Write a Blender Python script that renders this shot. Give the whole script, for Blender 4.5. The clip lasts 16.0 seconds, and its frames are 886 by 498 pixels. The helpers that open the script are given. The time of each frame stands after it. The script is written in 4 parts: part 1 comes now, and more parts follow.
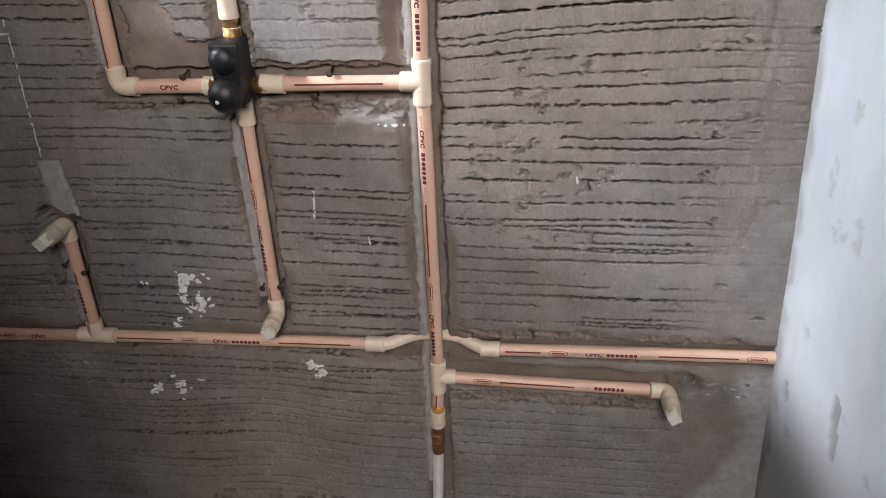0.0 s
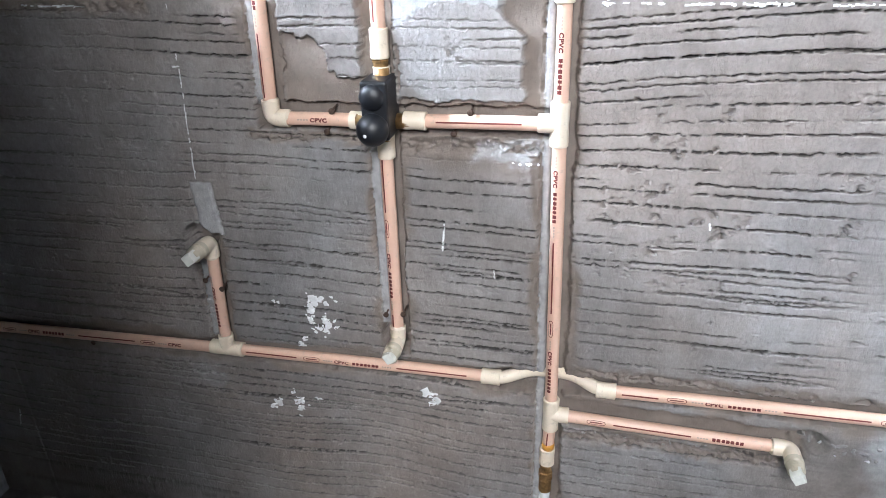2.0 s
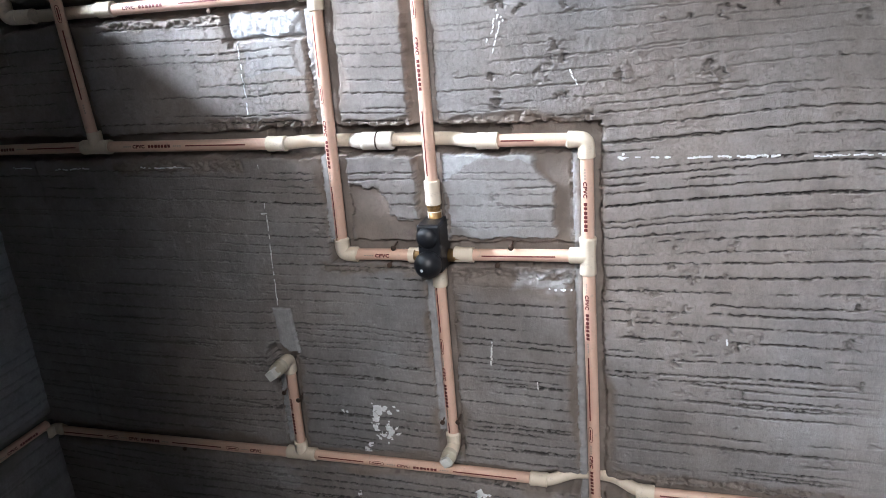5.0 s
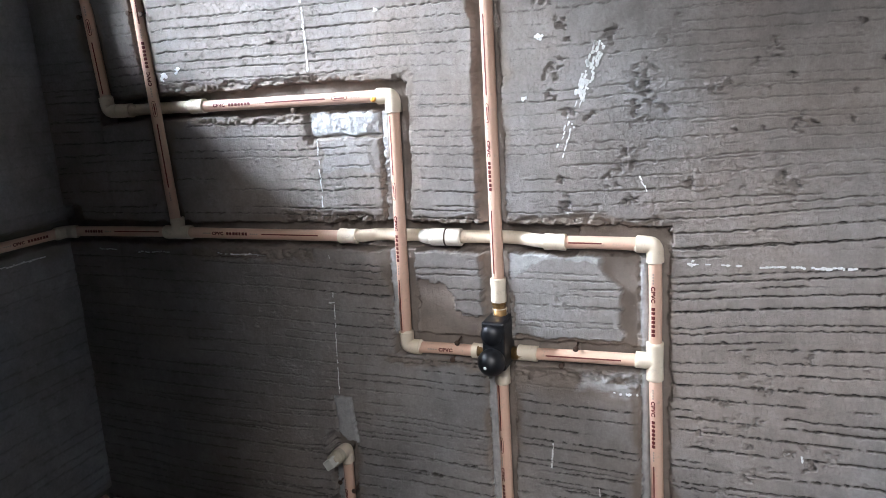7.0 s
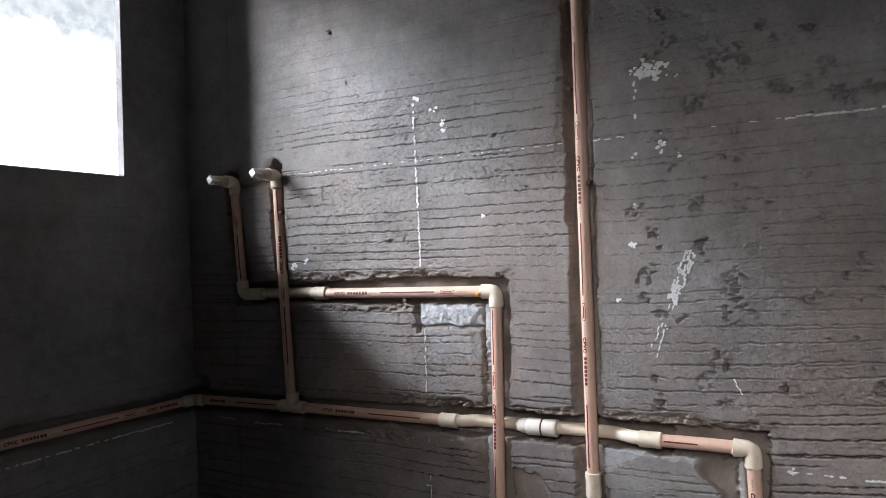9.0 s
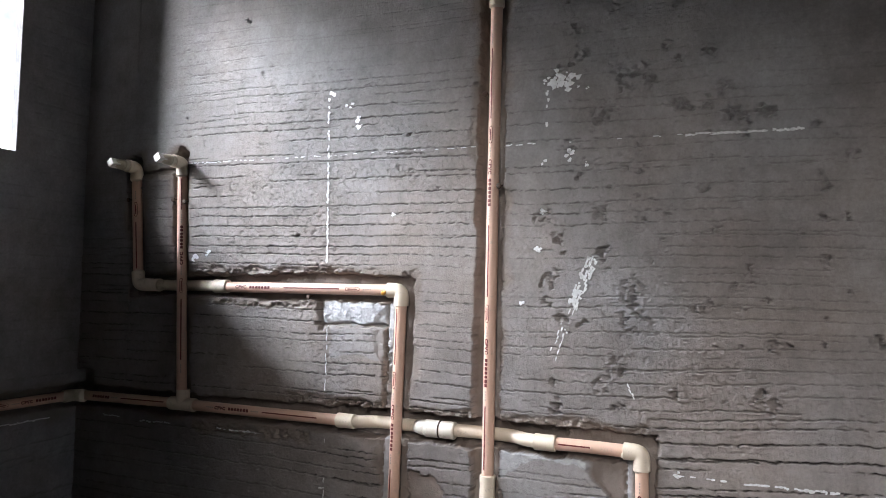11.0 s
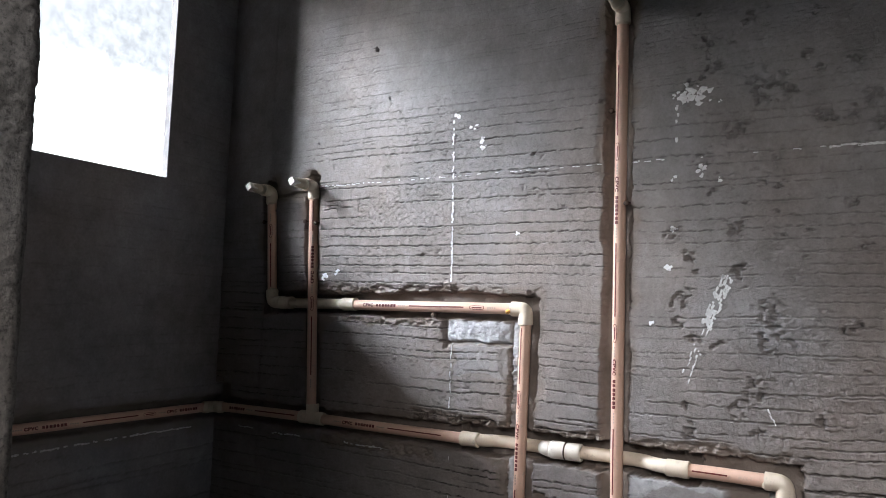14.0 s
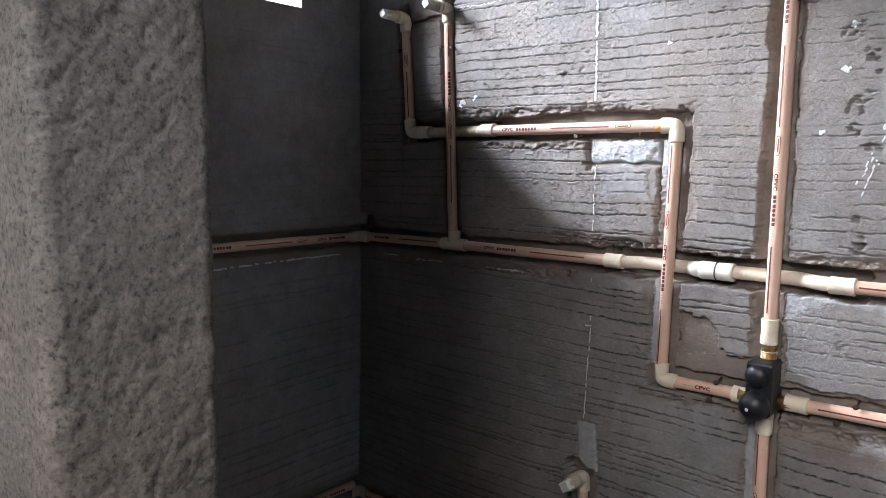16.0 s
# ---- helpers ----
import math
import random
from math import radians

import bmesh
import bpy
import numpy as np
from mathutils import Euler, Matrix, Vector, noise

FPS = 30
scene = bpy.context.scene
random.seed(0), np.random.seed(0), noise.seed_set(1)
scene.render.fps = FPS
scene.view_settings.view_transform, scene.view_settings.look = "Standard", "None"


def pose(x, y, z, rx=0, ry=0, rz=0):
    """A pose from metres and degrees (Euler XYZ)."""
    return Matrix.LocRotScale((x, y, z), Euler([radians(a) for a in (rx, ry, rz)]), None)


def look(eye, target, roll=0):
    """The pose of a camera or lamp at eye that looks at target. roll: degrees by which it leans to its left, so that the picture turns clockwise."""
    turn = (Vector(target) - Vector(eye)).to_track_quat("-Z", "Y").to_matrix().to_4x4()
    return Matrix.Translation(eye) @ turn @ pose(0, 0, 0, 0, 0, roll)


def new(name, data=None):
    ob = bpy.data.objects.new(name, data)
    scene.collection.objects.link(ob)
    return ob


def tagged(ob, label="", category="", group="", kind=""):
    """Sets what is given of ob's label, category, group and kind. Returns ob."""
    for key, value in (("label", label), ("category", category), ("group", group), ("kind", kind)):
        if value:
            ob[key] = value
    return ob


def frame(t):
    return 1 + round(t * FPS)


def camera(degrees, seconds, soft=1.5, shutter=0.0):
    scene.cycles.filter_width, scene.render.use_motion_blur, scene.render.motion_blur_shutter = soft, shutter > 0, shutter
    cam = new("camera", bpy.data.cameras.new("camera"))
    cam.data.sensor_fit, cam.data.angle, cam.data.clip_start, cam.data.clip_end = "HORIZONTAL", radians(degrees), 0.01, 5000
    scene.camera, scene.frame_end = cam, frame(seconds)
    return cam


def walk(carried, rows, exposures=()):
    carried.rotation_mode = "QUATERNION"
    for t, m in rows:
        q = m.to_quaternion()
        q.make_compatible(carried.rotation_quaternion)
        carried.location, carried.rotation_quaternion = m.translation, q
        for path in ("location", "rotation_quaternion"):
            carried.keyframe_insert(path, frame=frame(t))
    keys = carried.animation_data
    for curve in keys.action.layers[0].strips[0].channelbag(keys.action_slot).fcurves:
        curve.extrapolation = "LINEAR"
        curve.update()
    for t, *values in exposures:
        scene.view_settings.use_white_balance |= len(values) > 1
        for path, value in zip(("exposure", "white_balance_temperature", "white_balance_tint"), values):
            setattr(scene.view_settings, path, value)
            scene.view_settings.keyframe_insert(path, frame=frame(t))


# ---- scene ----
cam = camera(62.5, 16.0, 0.9)
PATH = [
    (0, (-0.008, 0.073, 1.296), (-0.202, 1.804, 0.313), -1.4),
    (0.5, (-0.024, 0.062, 1.298), (-0.367, 1.779, 0.332), -2.3),
    (1, (-0.055, 0.052, 1.314), (-0.48, 1.769, 0.38), -2.6),
    (1.5, (-0.07, 0.046, 1.313), (-0.509, 1.758, 0.378), -2.0),
    (2, (-0.07, 0.042, 1.314), (-0.497, 1.776, 0.414), -1.5),
    (2.5, (-0.063, -0.016, 1.351), (-0.477, 1.748, 0.504), -1.3),
    (3, (-0.032, -0.057, 1.399), (-0.425, 1.743, 0.622), -0.6),
    (3.5, (-0.018, -0.083, 1.421), (-0.54, 1.697, 0.673), -3.5),
    (4, (-0.019, -0.103, 1.435), (-0.596, 1.687, 0.753), -4.4),
    (6.3, (-0.011, -0.084, 1.433), (-0.647, 1.702, 0.796), -4.9),
    (6.5, (-0.021, -0.089, 1.445), (-0.71, 1.701, 0.879), -3.9),
    (7, (-0.029, -0.104, 1.47), (-0.769, 1.699, 1.025), -3.4),
    (7.5, (-0.022, -0.121, 1.486), (-0.889, 1.647, 1.137), -3.6),
    (8, (-0.004, -0.145, 1.519), (-0.952, 1.606, 1.341), -3.3),
    (8.5, (0.002, -0.165, 1.513), (-1.036, 1.543, 1.431), -3.1),
    (9, (0.011, -0.184, 1.52), (-0.976, 1.555, 1.545), -1.9),
    (9.2, (0.019, -0.188, 1.528), (-0.971, 1.549, 1.593), -2.3),
    (11.3, (0.014, -0.171, 1.457), (-0.748, 1.675, 1.56), 1.6),
    (11.5, (0.011, -0.178, 1.469), (-0.797, 1.65, 1.532), 1.7),
    (12, (0.013, -0.175, 1.464), (-0.919, 1.594, 1.493), 1.0),
    (12.5, (0.002, -0.18, 1.442), (-0.9, 1.604, 1.496), 2.2),
    (13, (-0.011, -0.175, 1.42), (-0.917, 1.608, 1.412), 2.9),
    (13.5, (-0.027, -0.178, 1.436), (-1.126, 1.489, 1.314), -0.1),
    (14, (-0.006, -0.189, 1.444), (-1.046, 1.51, 1.612), 2.0),
    (14.5, (0.003, -0.201, 1.456), (-0.979, 1.523, 1.707), 2.0),
    (15, (-0.007, -0.200, 1.422), (-1.135, 1.450, 1.4817), 0.27),
    (15.5, (-0.036, -0.195, 1.406), (-1.314, 1.334, 1.233), 0.4),
    (16, (-0.041, -0.189, 1.374), (-1.344, 1.31, 1.145), 0.9),
]
EXPOSURES = [(0, 0.52, 6500, 10), (0.5, 1.1, 6200, 9), (1, 1.42, 5850, 7), (2, 1.5, 5650, 4), (3, 1.1, 5650, 4), (3.5, 0.95, 5750, 5), (4, 0.75, 5800, 6), (6.5, 0.75, 5850, 6), (7, 0.5, 5900, 6), (8, 0.05, 6050, 7),
             (8.5, -0.35, 6150, 9), (9, -0.4, 6200, 9), (11.5, 0.1, 6200, 9), (12.5, -0.33, 6200, 9), (13.5, 0.02, 6200, 9), (14, -0.2, 6200, 9), (14.5, -0.48, 6250, 10), (15, -0.42, 6200, 9),
             (15.5, -0.22, 6050, 8), (16, 0.32, 6000, 8)]
walk(cam, [(t, look(eye, target, roll)) for t, eye, target, roll in PATH], EXPOSURES)

# ---- light ----
world = bpy.data.worlds.new("sky")
scene.world = world
world.use_nodes = True
wn = world.node_tree
sky = wn.nodes.new("ShaderNodeTexSky")
sky.sky_type, sky.sun_disc = "NISHITA", False
sky.sun_elevation, sky.sun_rotation = radians(62), radians(-100)
wn.links.new(sky.outputs[0], wn.nodes["Background"].inputs[0])
wn.nodes["Background"].inputs[1].default_value = 0.1

sun = new("sun", bpy.data.lights.new("sun", "SUN"))
sun.data.energy, sun.data.angle, sun.data.color = 2.0, radians(1.0), (1.0, 0.95, 0.88)
sun.matrix_world = look((-0.46, -0.1, 0.9), (0, 0, 0))


def area(name, eye, target, wide, high, watts, colour):
    lamp = new(name, bpy.data.lights.new(name, "AREA"))
    lamp.data.shape, lamp.data.size, lamp.data.size_y = "RECTANGLE", wide, high
    lamp.data.energy, lamp.data.color = watts, colour
    lamp.matrix_world = look(eye, target)
    return lamp


# area lamp standing in for an assumed sky strip, lighting only through the window
area("sky_gap_stand_in", (-12.0, -3.2, 9.2), (-1.2, 0.80, 1.70), 8.0, 0.80, 7600.0, (0.90, 0.92, 1.0))
# unseen lamp added below that one, fading the window beam softly upwards
area("beam_fill_upper", (-12.0, -5.6, 7.75), (-1.2, 0.80, 1.70), 4.0, 1.9, 4400.0, (0.91, 0.93, 1.0))
# dimmer unseen lamp added lower still, to lift the top of the wall
area("beam_fill_lower", (-12.0, -5.2, 4.5), (-1.2, 0.80, 1.90), 4.4, 3.6, 1800.0, (1.0, 0.91, 0.87))
# fill lamp added beyond the doorway for assumed daylight; the lintel cuts it above
area("doorway_fill_lamp", (0.15, -1.42, 2.42), (-0.15, 1.1, 0.75), 0.78, 0.84, 41.0, (1.0, 0.90, 0.84))

# ---- materials ----


def nodes_of(name):
    m = bpy.data.materials.new(name)
    m.use_nodes = True
    t = m.node_tree
    return m, t, t.nodes["Principled BSDF"]


def ramp(t, fac, stops):
    r = t.nodes.new("ShaderNodeValToRGB")
    r.color_ramp.elements[0].position, r.color_ramp.elements[0].color = stops[0][0], (*stops[0][1], 1)
    r.color_ramp.elements[1].position, r.color_ramp.elements[1].color = stops[-1][0], (*stops[-1][1], 1)
    for p, c in stops[1:-1]:
        r.color_ramp.elements.new(p).color = (*c, 1)
    t.links.new(fac, r.inputs[0])
    return r.outputs[0]


def noise_tex(t, scale, detail=6, rough=0.6, stretch=(1, 1, 1), distort=0.0):
    g = t.nodes.new("ShaderNodeNewGeometry")
    m = t.nodes.new("ShaderNodeMapping")
    m.inputs["Scale"].default_value = stretch
    n = t.nodes.new("ShaderNodeTexNoise")
    n.inputs["Scale"].default_value, n.inputs["Detail"].default_value = scale, detail
    n.inputs["Roughness"].default_value, n.inputs["Distortion"].default_value = rough, distort
    t.links.new(g.outputs["Position"], m.inputs[0])
    t.links.new(m.outputs[0], n.inputs[0])
    return n.outputs[0]


def mix(t, fac, a, b, mode="MIX"):
    m = t.nodes.new("ShaderNodeMix")
    m.data_type, m.blend_type = "RGBA", mode
    for socket, value in ((m.inputs[0], fac), (m.inputs[6], a), (m.inputs[7], b)):
        if isinstance(value, (int, float)):
            socket.default_value = value
        elif isinstance(value, tuple):
            socket.default_value = (*value, 1)
        else:
            t.links.new(value, socket)
    return m.outputs[2]


def bump(t, bsdf, height, strength, distance):
    b = t.nodes.new("ShaderNodeBump")
    b.inputs["Strength"].default_value, b.inputs["Distance"].default_value = strength, distance
    t.links.new(height, b.inputs["Height"])
    t.links.new(b.outputs[0], bsdf.inputs["Normal"])


def cement(name, dark, light, filled=None, rough=0.72, grain=0.0020, speckle=0, nicked=0.0):
    m, t, b = nodes_of(name)
    broad = ramp(t, noise_tex(t, 3.2, 7, 0.62), [(0.32, dark), (0.68, light)])
    fine = ramp(t, noise_tex(t, 160, 4, 0.7), [(0.25, (0.84, 0.84, 0.84)), (0.75, (1.10, 1.10, 1.10))])
    streak = ramp(t, noise_tex(t, 7, 5, 0.65, (1, 1, 2.2)), [(0.3, (0.87, 0.86, 0.85)), (0.7, (1.08, 1.08, 1.08))])
    col = mix(t, 1.0, mix(t, 1.0, broad, fine, "MULTIPLY"), streak, "MULTIPLY")
    stain = ramp(t, noise_tex(t, 2.1, 4, 0.55, (1, 1, 0.8)), [(0.36, (0.97, 1.0, 1.03)), (0.64, (1.08, 0.985, 0.91))])
    col = mix(t, 1.0, col, stain, "MULTIPLY")
    blotch = ramp(t, noise_tex(t, 34, 6, 0.72, (1, 1, 0.7)), [(0.34, (0.86, 0.855, 0.85)), (0.66, (1.10, 1.10, 1.10))])
    col = mix(t, 1.0, col, blotch, "MULTIPLY")
    if speckle:
        spots = ramp(t, noise_tex(t, speckle, 5, 0.72), [(0.34, (0.38, 0.38, 0.37)), (0.46, (0.92, 0.92, 0.92)), (0.66, (1.35, 1.34, 1.32))])
        col = mix(t, 1.0, col, spots, "MULTIPLY")
    if filled:
        a = t.nodes.new("ShaderNodeAttribute")
        a.attribute_name = "fill"
        tone = ramp(t, noise_tex(t, 14, 5, 0.6), [(0.3, filled[0]), (0.7, filled[1])])
        col = mix(t, a.outputs["Fac"], col, tone)
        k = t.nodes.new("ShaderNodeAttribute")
        k.attribute_name = "recess_shade"
        # near-black mixed in: the shade inside scratches and torn spots, put into colour
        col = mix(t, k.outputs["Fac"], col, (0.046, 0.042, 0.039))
        w = t.nodes.new("ShaderNodeAttribute")
        w.attribute_name = "bare"
        white = ramp(t, noise_tex(t, 60, 4, 0.6), [(0.3, (0.34, 0.35, 0.36)), (0.7, (0.56, 0.57, 0.58))])
        col = mix(t, w.outputs["Fac"], col, white)
    t.links.new(col, b.inputs["Base Color"])
    r = ramp(t, noise_tex(t, 26, 4, 0.6), [(0.3, (rough - 0.1,) * 3), (0.7, (rough + 0.14,) * 3)])
    t.links.new(r, b.inputs["Roughness"])
    b.inputs["Specular IOR Level"].default_value = 0.35
    bump(t, b, noise_tex(t, 420, 6, 0.75), 0.55, grain)
    if nicked:
        fine_bump, coarse = b.inputs["Normal"].links[0].from_node, t.nodes.new("ShaderNodeBump")
        nick = ramp(t, noise_tex(t, 150, 3, 0.6, (1.3, 1, 0.7)), [(0.36, (0, 0, 0)), (0.52, (0.8, 0.8, 0.8)), (0.70, (1, 1, 1))])
        coarse.inputs["Strength"].default_value, coarse.inputs["Distance"].default_value = nicked, 0.0016
        t.links.new(nick, coarse.inputs["Height"])
        t.links.new(coarse.outputs[0], fine_bump.inputs["Normal"])
    return m


def plain(name, colour, rough=0.45, metal=0.0, vary=0.12, scale=60.0, relief=0.0):
    m, t, b = nodes_of(name)
    lo, hi = tuple(c * (1 - vary) for c in colour), tuple(min(1, c * (1 + vary)) for c in colour)
    t.links.new(ramp(t, noise_tex(t, scale, 5, 0.65), [(0.3, lo), (0.7, hi)]), b.inputs["Base Color"])
    b.inputs["Roughness"].default_value, b.inputs["Metallic"].default_value = rough, metal
    if relief:
        bump(t, b, noise_tex(t, scale * 6, 4, 0.7), 0.5, relief)
    return m


def pipe_plastic(name, colour):
    m, t, b = nodes_of(name)
    clean = ramp(t, noise_tex(t, 22, 5, 0.6), [(0.3, tuple(c * 0.93 for c in colour)), (0.7, colour)])
    dust = ramp(t, noise_tex(t, 75, 6, 0.75), [(0.56, (0, 0, 0)), (0.72, (0.55, 0.55, 0.55))])
    t.links.new(mix(t, dust, clean, (0.36, 0.31, 0.26)), b.inputs["Base Color"])
    b.inputs["Roughness"].default_value = 0.38
    return m


# second pair: the mortar's brown, darkened to carry some of the chases' shade
CEMENT = cement("scored_cement_plaster", (0.205, 0.197, 0.193), (0.305, 0.296, 0.293),
                ((0.15, 0.124, 0.105), (0.26, 0.222, 0.192)), nicked=0.36)
CEMENT_SIDE = cement("dull_cement_plaster", (0.215, 0.223, 0.235), (0.315, 0.325, 0.340),
                     ((0.15, 0.135, 0.12), (0.22, 0.2, 0.18)))
CONCRETE = cement("rough_pitted_concrete", (0.120, 0.118, 0.112), (0.215, 0.210, 0.202), None, 0.85, 0.0040, 330)
SCREED = cement("floor_screed", (0.14, 0.135, 0.13), (0.22, 0.21, 0.2))
CPVC = pipe_plastic("cream_cpvc", (0.74, 0.50, 0.38))
FITTING = pipe_plastic("cream_fitting", (0.80, 0.70, 0.56))
OLD_PLUG = plain("ivory_plug_plastic", (0.54, 0.49, 0.38), 0.5)
WHITE_PVC = plain("white_pvc", (0.78, 0.79, 0.80), 0.35)
UNION = pipe_plastic("pale_union", (0.80, 0.75, 0.66))
INK = plain("maroon_print", (0.12, 0.016, 0.014), 0.55)
STRIPE = plain("red_stripe_print", (0.15, 0.022, 0.018), 0.55)
GREY_INK = plain("pale_grey_print", (0.42, 0.33, 0.28), 0.6)
BLACK = plain("black_rubber_cap", (0.008, 0.009, 0.012), 0.42, 0, 0.3, 90, 0.0004)
BRASS = plain("brass", (0.34, 0.21, 0.09), 0.5, 0.85, 0.45, 90)
GLUE = plain("amber_solvent_cement", (0.62, 0.30, 0.05), 0.3)
RUST = plain("rusty_nail", (0.09, 0.06, 0.045), 0.7, 0.5, 0.4, 200)
CHALK = plain("white_chalk", (0.72, 0.73, 0.73), 0.9, 0, 0.2, 150)
PASTE = plain("white_paste", (0.80, 0.81, 0.82), 0.8, 0, 0.12, 80, 0.001)
CHIP = plain("plaster_chip", (0.26, 0.25, 0.245), 0.85, 0, 0.3, 60, 0.002)

# ---- helpers of this scene ----
W = 1.10                       # face of the tapped wall
LEFT, FLOOR, TOP = -1.45, 0.0, 2.9


def lattice(ix, iz, seed):
    h = np.sin(ix * 127.1 + iz * 311.7 + seed * 74.7) * 43758.5453
    return h - np.floor(h)


def vnoise(x, z, seed=0):
    ix, iz = np.floor(x), np.floor(z)
    fx, fz = x - ix, z - iz
    fx, fz = fx * fx * (3 - 2 * fx), fz * fz * (3 - 2 * fz)
    a, b = lattice(ix, iz, seed), lattice(ix + 1, iz, seed)
    c, d = lattice(ix, iz + 1, seed), lattice(ix + 1, iz + 1, seed)
    return (a + (b - a) * fx) * (1 - fz) + (c + (d - c) * fx) * fz


def fbm(x, z, scale, seed=0, octaves=4, gain=0.5):
    total, amp, norm = 0.0, 1.0, 0.0
    for o in range(octaves):
        total = total + amp * vnoise(x / scale * 2 ** o + 17.3 * o, z / scale * 2 ** o + 9.1 * o, seed + o)
        norm, amp = norm + amp, amp * gain
    return total / norm


def step(a, b, x):
    t = np.clip((x - a) / (b - a), 0, 1)
    return t * t * (3 - 2 * t)


def grid_mesh(name, pts, material, keep=None, attributes=None):
    """A mesh over a grid of points (rows, columns, 3); keep: the cells that stay."""
    rows, cols = pts.shape[:2]
    idx = np.arange(rows * cols).reshape(rows, cols)
    quads = np.stack([idx[:-1, :-1], idx[:-1, 1:], idx[1:, 1:], idx[1:, :-1]], -1)
    quads = quads[keep] if keep is not None else quads.reshape(-1, 4)
    me = bpy.data.meshes.new(name)
    me.vertices.add(rows * cols)
    me.vertices.foreach_set("co", pts.reshape(-1).astype(np.float32))
    me.loops.add(len(quads) * 4)
    me.loops.foreach_set("vertex_index", quads.reshape(-1).astype(np.int32))
    me.polygons.add(len(quads))
    me.polygons.foreach_set("loop_start", np.arange(0, len(quads) * 4, 4, dtype=np.int32))
    me.polygons.foreach_set("use_smooth", np.ones(len(quads), dtype=bool))
    for key, values in (attributes or {}).items():
        at = me.attributes.new(key, "FLOAT", "POINT")
        at.data.foreach_set("value", values.reshape(-1).astype(np.float32))
    me.update(calc_edges=True)
    me.validate()
    me.materials.append(material)
    return me


def mesh_object(name, bm, material, origin=(0, 0, 0), smooth=True):
    me = bpy.data.meshes.new(name)
    bmesh.ops.translate(bm, verts=bm.verts, vec=-Vector(origin))
    bmesh.ops.recalc_face_normals(bm, faces=bm.faces)
    bm.to_mesh(me)
    bm.free()
    for p in me.polygons:
        p.use_smooth = smooth
    me.materials.append(material)
    ob = new(name, me)
    ob.location = origin
    return ob


def part(name, bm, material, parent, label="", smooth=True):
    """A bmesh in the parent's own space, as one mesh object under it."""
    ob = mesh_object(name, bm, material, (0, 0, 0), smooth)
    ob.parent = parent
    return tagged(ob, label)


def sweep(bm, pts, radii, sides=20, caps=True, square=False):
    """A round tube along points with a radius at each; equal neighbours in place make steps."""
    pts = [Vector(p) for p in pts]
    side = None
    rings = []
    for i, p in enumerate(pts):
        a = pts[i - 1] if i else p
        b = pts[i + 1] if i + 1 < len(pts) else p
        ahead = b - a
        if ahead.length < 1e-6:
            ahead = (pts[-1] - pts[0])
        ahead.normalize()
        if side is None:
            side = ahead.orthogonal().normalized()
        side = (side - ahead * side.dot(ahead)).normalized()
        up = ahead.cross(side)
        n = 4 if square else sides
        rings.append([bm.verts.new(p + radii[i] * (math.cos(2 * math.pi * k / n) * side + math.sin(2 * math.pi * k / n) * up)) for k in range(n)])
    for r, s in zip(rings, rings[1:]):
        for k in range(len(r)):
            bm.faces.new((r[k], r[(k + 1) % len(r)], s[(k + 1) % len(r)], s[k]))
    if caps:
        bm.faces.new(rings[0][::-1])
        bm.faces.new(rings[-1])
    return bm


def crisp(ob, angle=35):
    """Marks sharp edges so that rims and steps read as such."""
    bm = bmesh.new()
    bm.from_mesh(ob.data)
    for e in bm.edges:
        if len(e.link_faces) == 2 and e.calc_face_angle() > radians(angle):
            e.smooth = False
    bm.to_mesh(ob.data)
    bm.free()
    return ob


def box(bm, x0, x1, y0, y1, z0, z1, bevel=0.0):
    made = bmesh.ops.create_cube(bm, size=1.0, matrix=Matrix.LocRotScale(
        ((x0 + x1) / 2, (y0 + y1) / 2, (z0 + z1) / 2), None, (x1 - x0, y1 - y0, z1 - z0)))
    if bevel:
        edges = list({e for v in made["verts"] for e in v.link_edges})
        bmesh.ops.bevel(bm, geom=edges, offset=bevel, segments=2, affect="EDGES", profile=0.5)
    return bm


def structure(name, bm, material, label, category):
    return tagged(mesh_object(name, bm, material, smooth=False), label, category, kind="structure")


# ---- the tapped wall ----
# chases cut for the pipes: ends (x, z), how far they reach to either side of the pipe, depth
CHASES = [
    (-0.149, 1.19, -0.138, 0.15, 0.027, 0.024, 0.021),
    (-0.422, 2.025, -0.421, 0.95, 0.030, 0.020, 0.021),
    (-0.421, 0.98, -0.419, 0.56, 0.030, 0.023, 0.021),
    (-0.604, 1.452, -0.611, 0.976, 0.028, 0.024, 0.021),
    (-0.611, 0.978, -0.145, 0.985, 0.026, 0.022, 0.022),
    (-1.273, 1.450, -0.604, 1.452, 0.030, 0.024, 0.022),
    (-1.296, 1.722, -1.273, 1.450, 0.022, 0.018, 0.020),
    (-1.161, 1.728, -1.129, 1.197, 0.022, 0.016, 0.016),
    (-1.455, 1.186, -0.149, 1.191, 0.028, 0.022, 0.022),
    (-0.768, 0.735, -0.771, 0.506, 0.030, 0.022, 0.020),
    (-1.450, 0.485, -0.771, 0.506, 0.020, 0.018, 0.020),
    (-0.771, 0.506, 0.437, 0.520, 0.021, 0.021, 0.020),
    (-0.138, 0.447, 0.270, 0.438, 0.038, 0.020, 0.021),
    (-0.725, 1.192, -0.300, 1.191, 0.030, 0.026, 0.042),
    (-1.245, 1.450, -1.035, 1.452, 0.024, 0.022, 0.042),
    (-0.250, 0.513, -0.045, 0.520, 0.018, 0.026, 0.042),
    (-1.262, 1.705, -1.198, 1.708, 0.004, 0.004, 0.008),
]
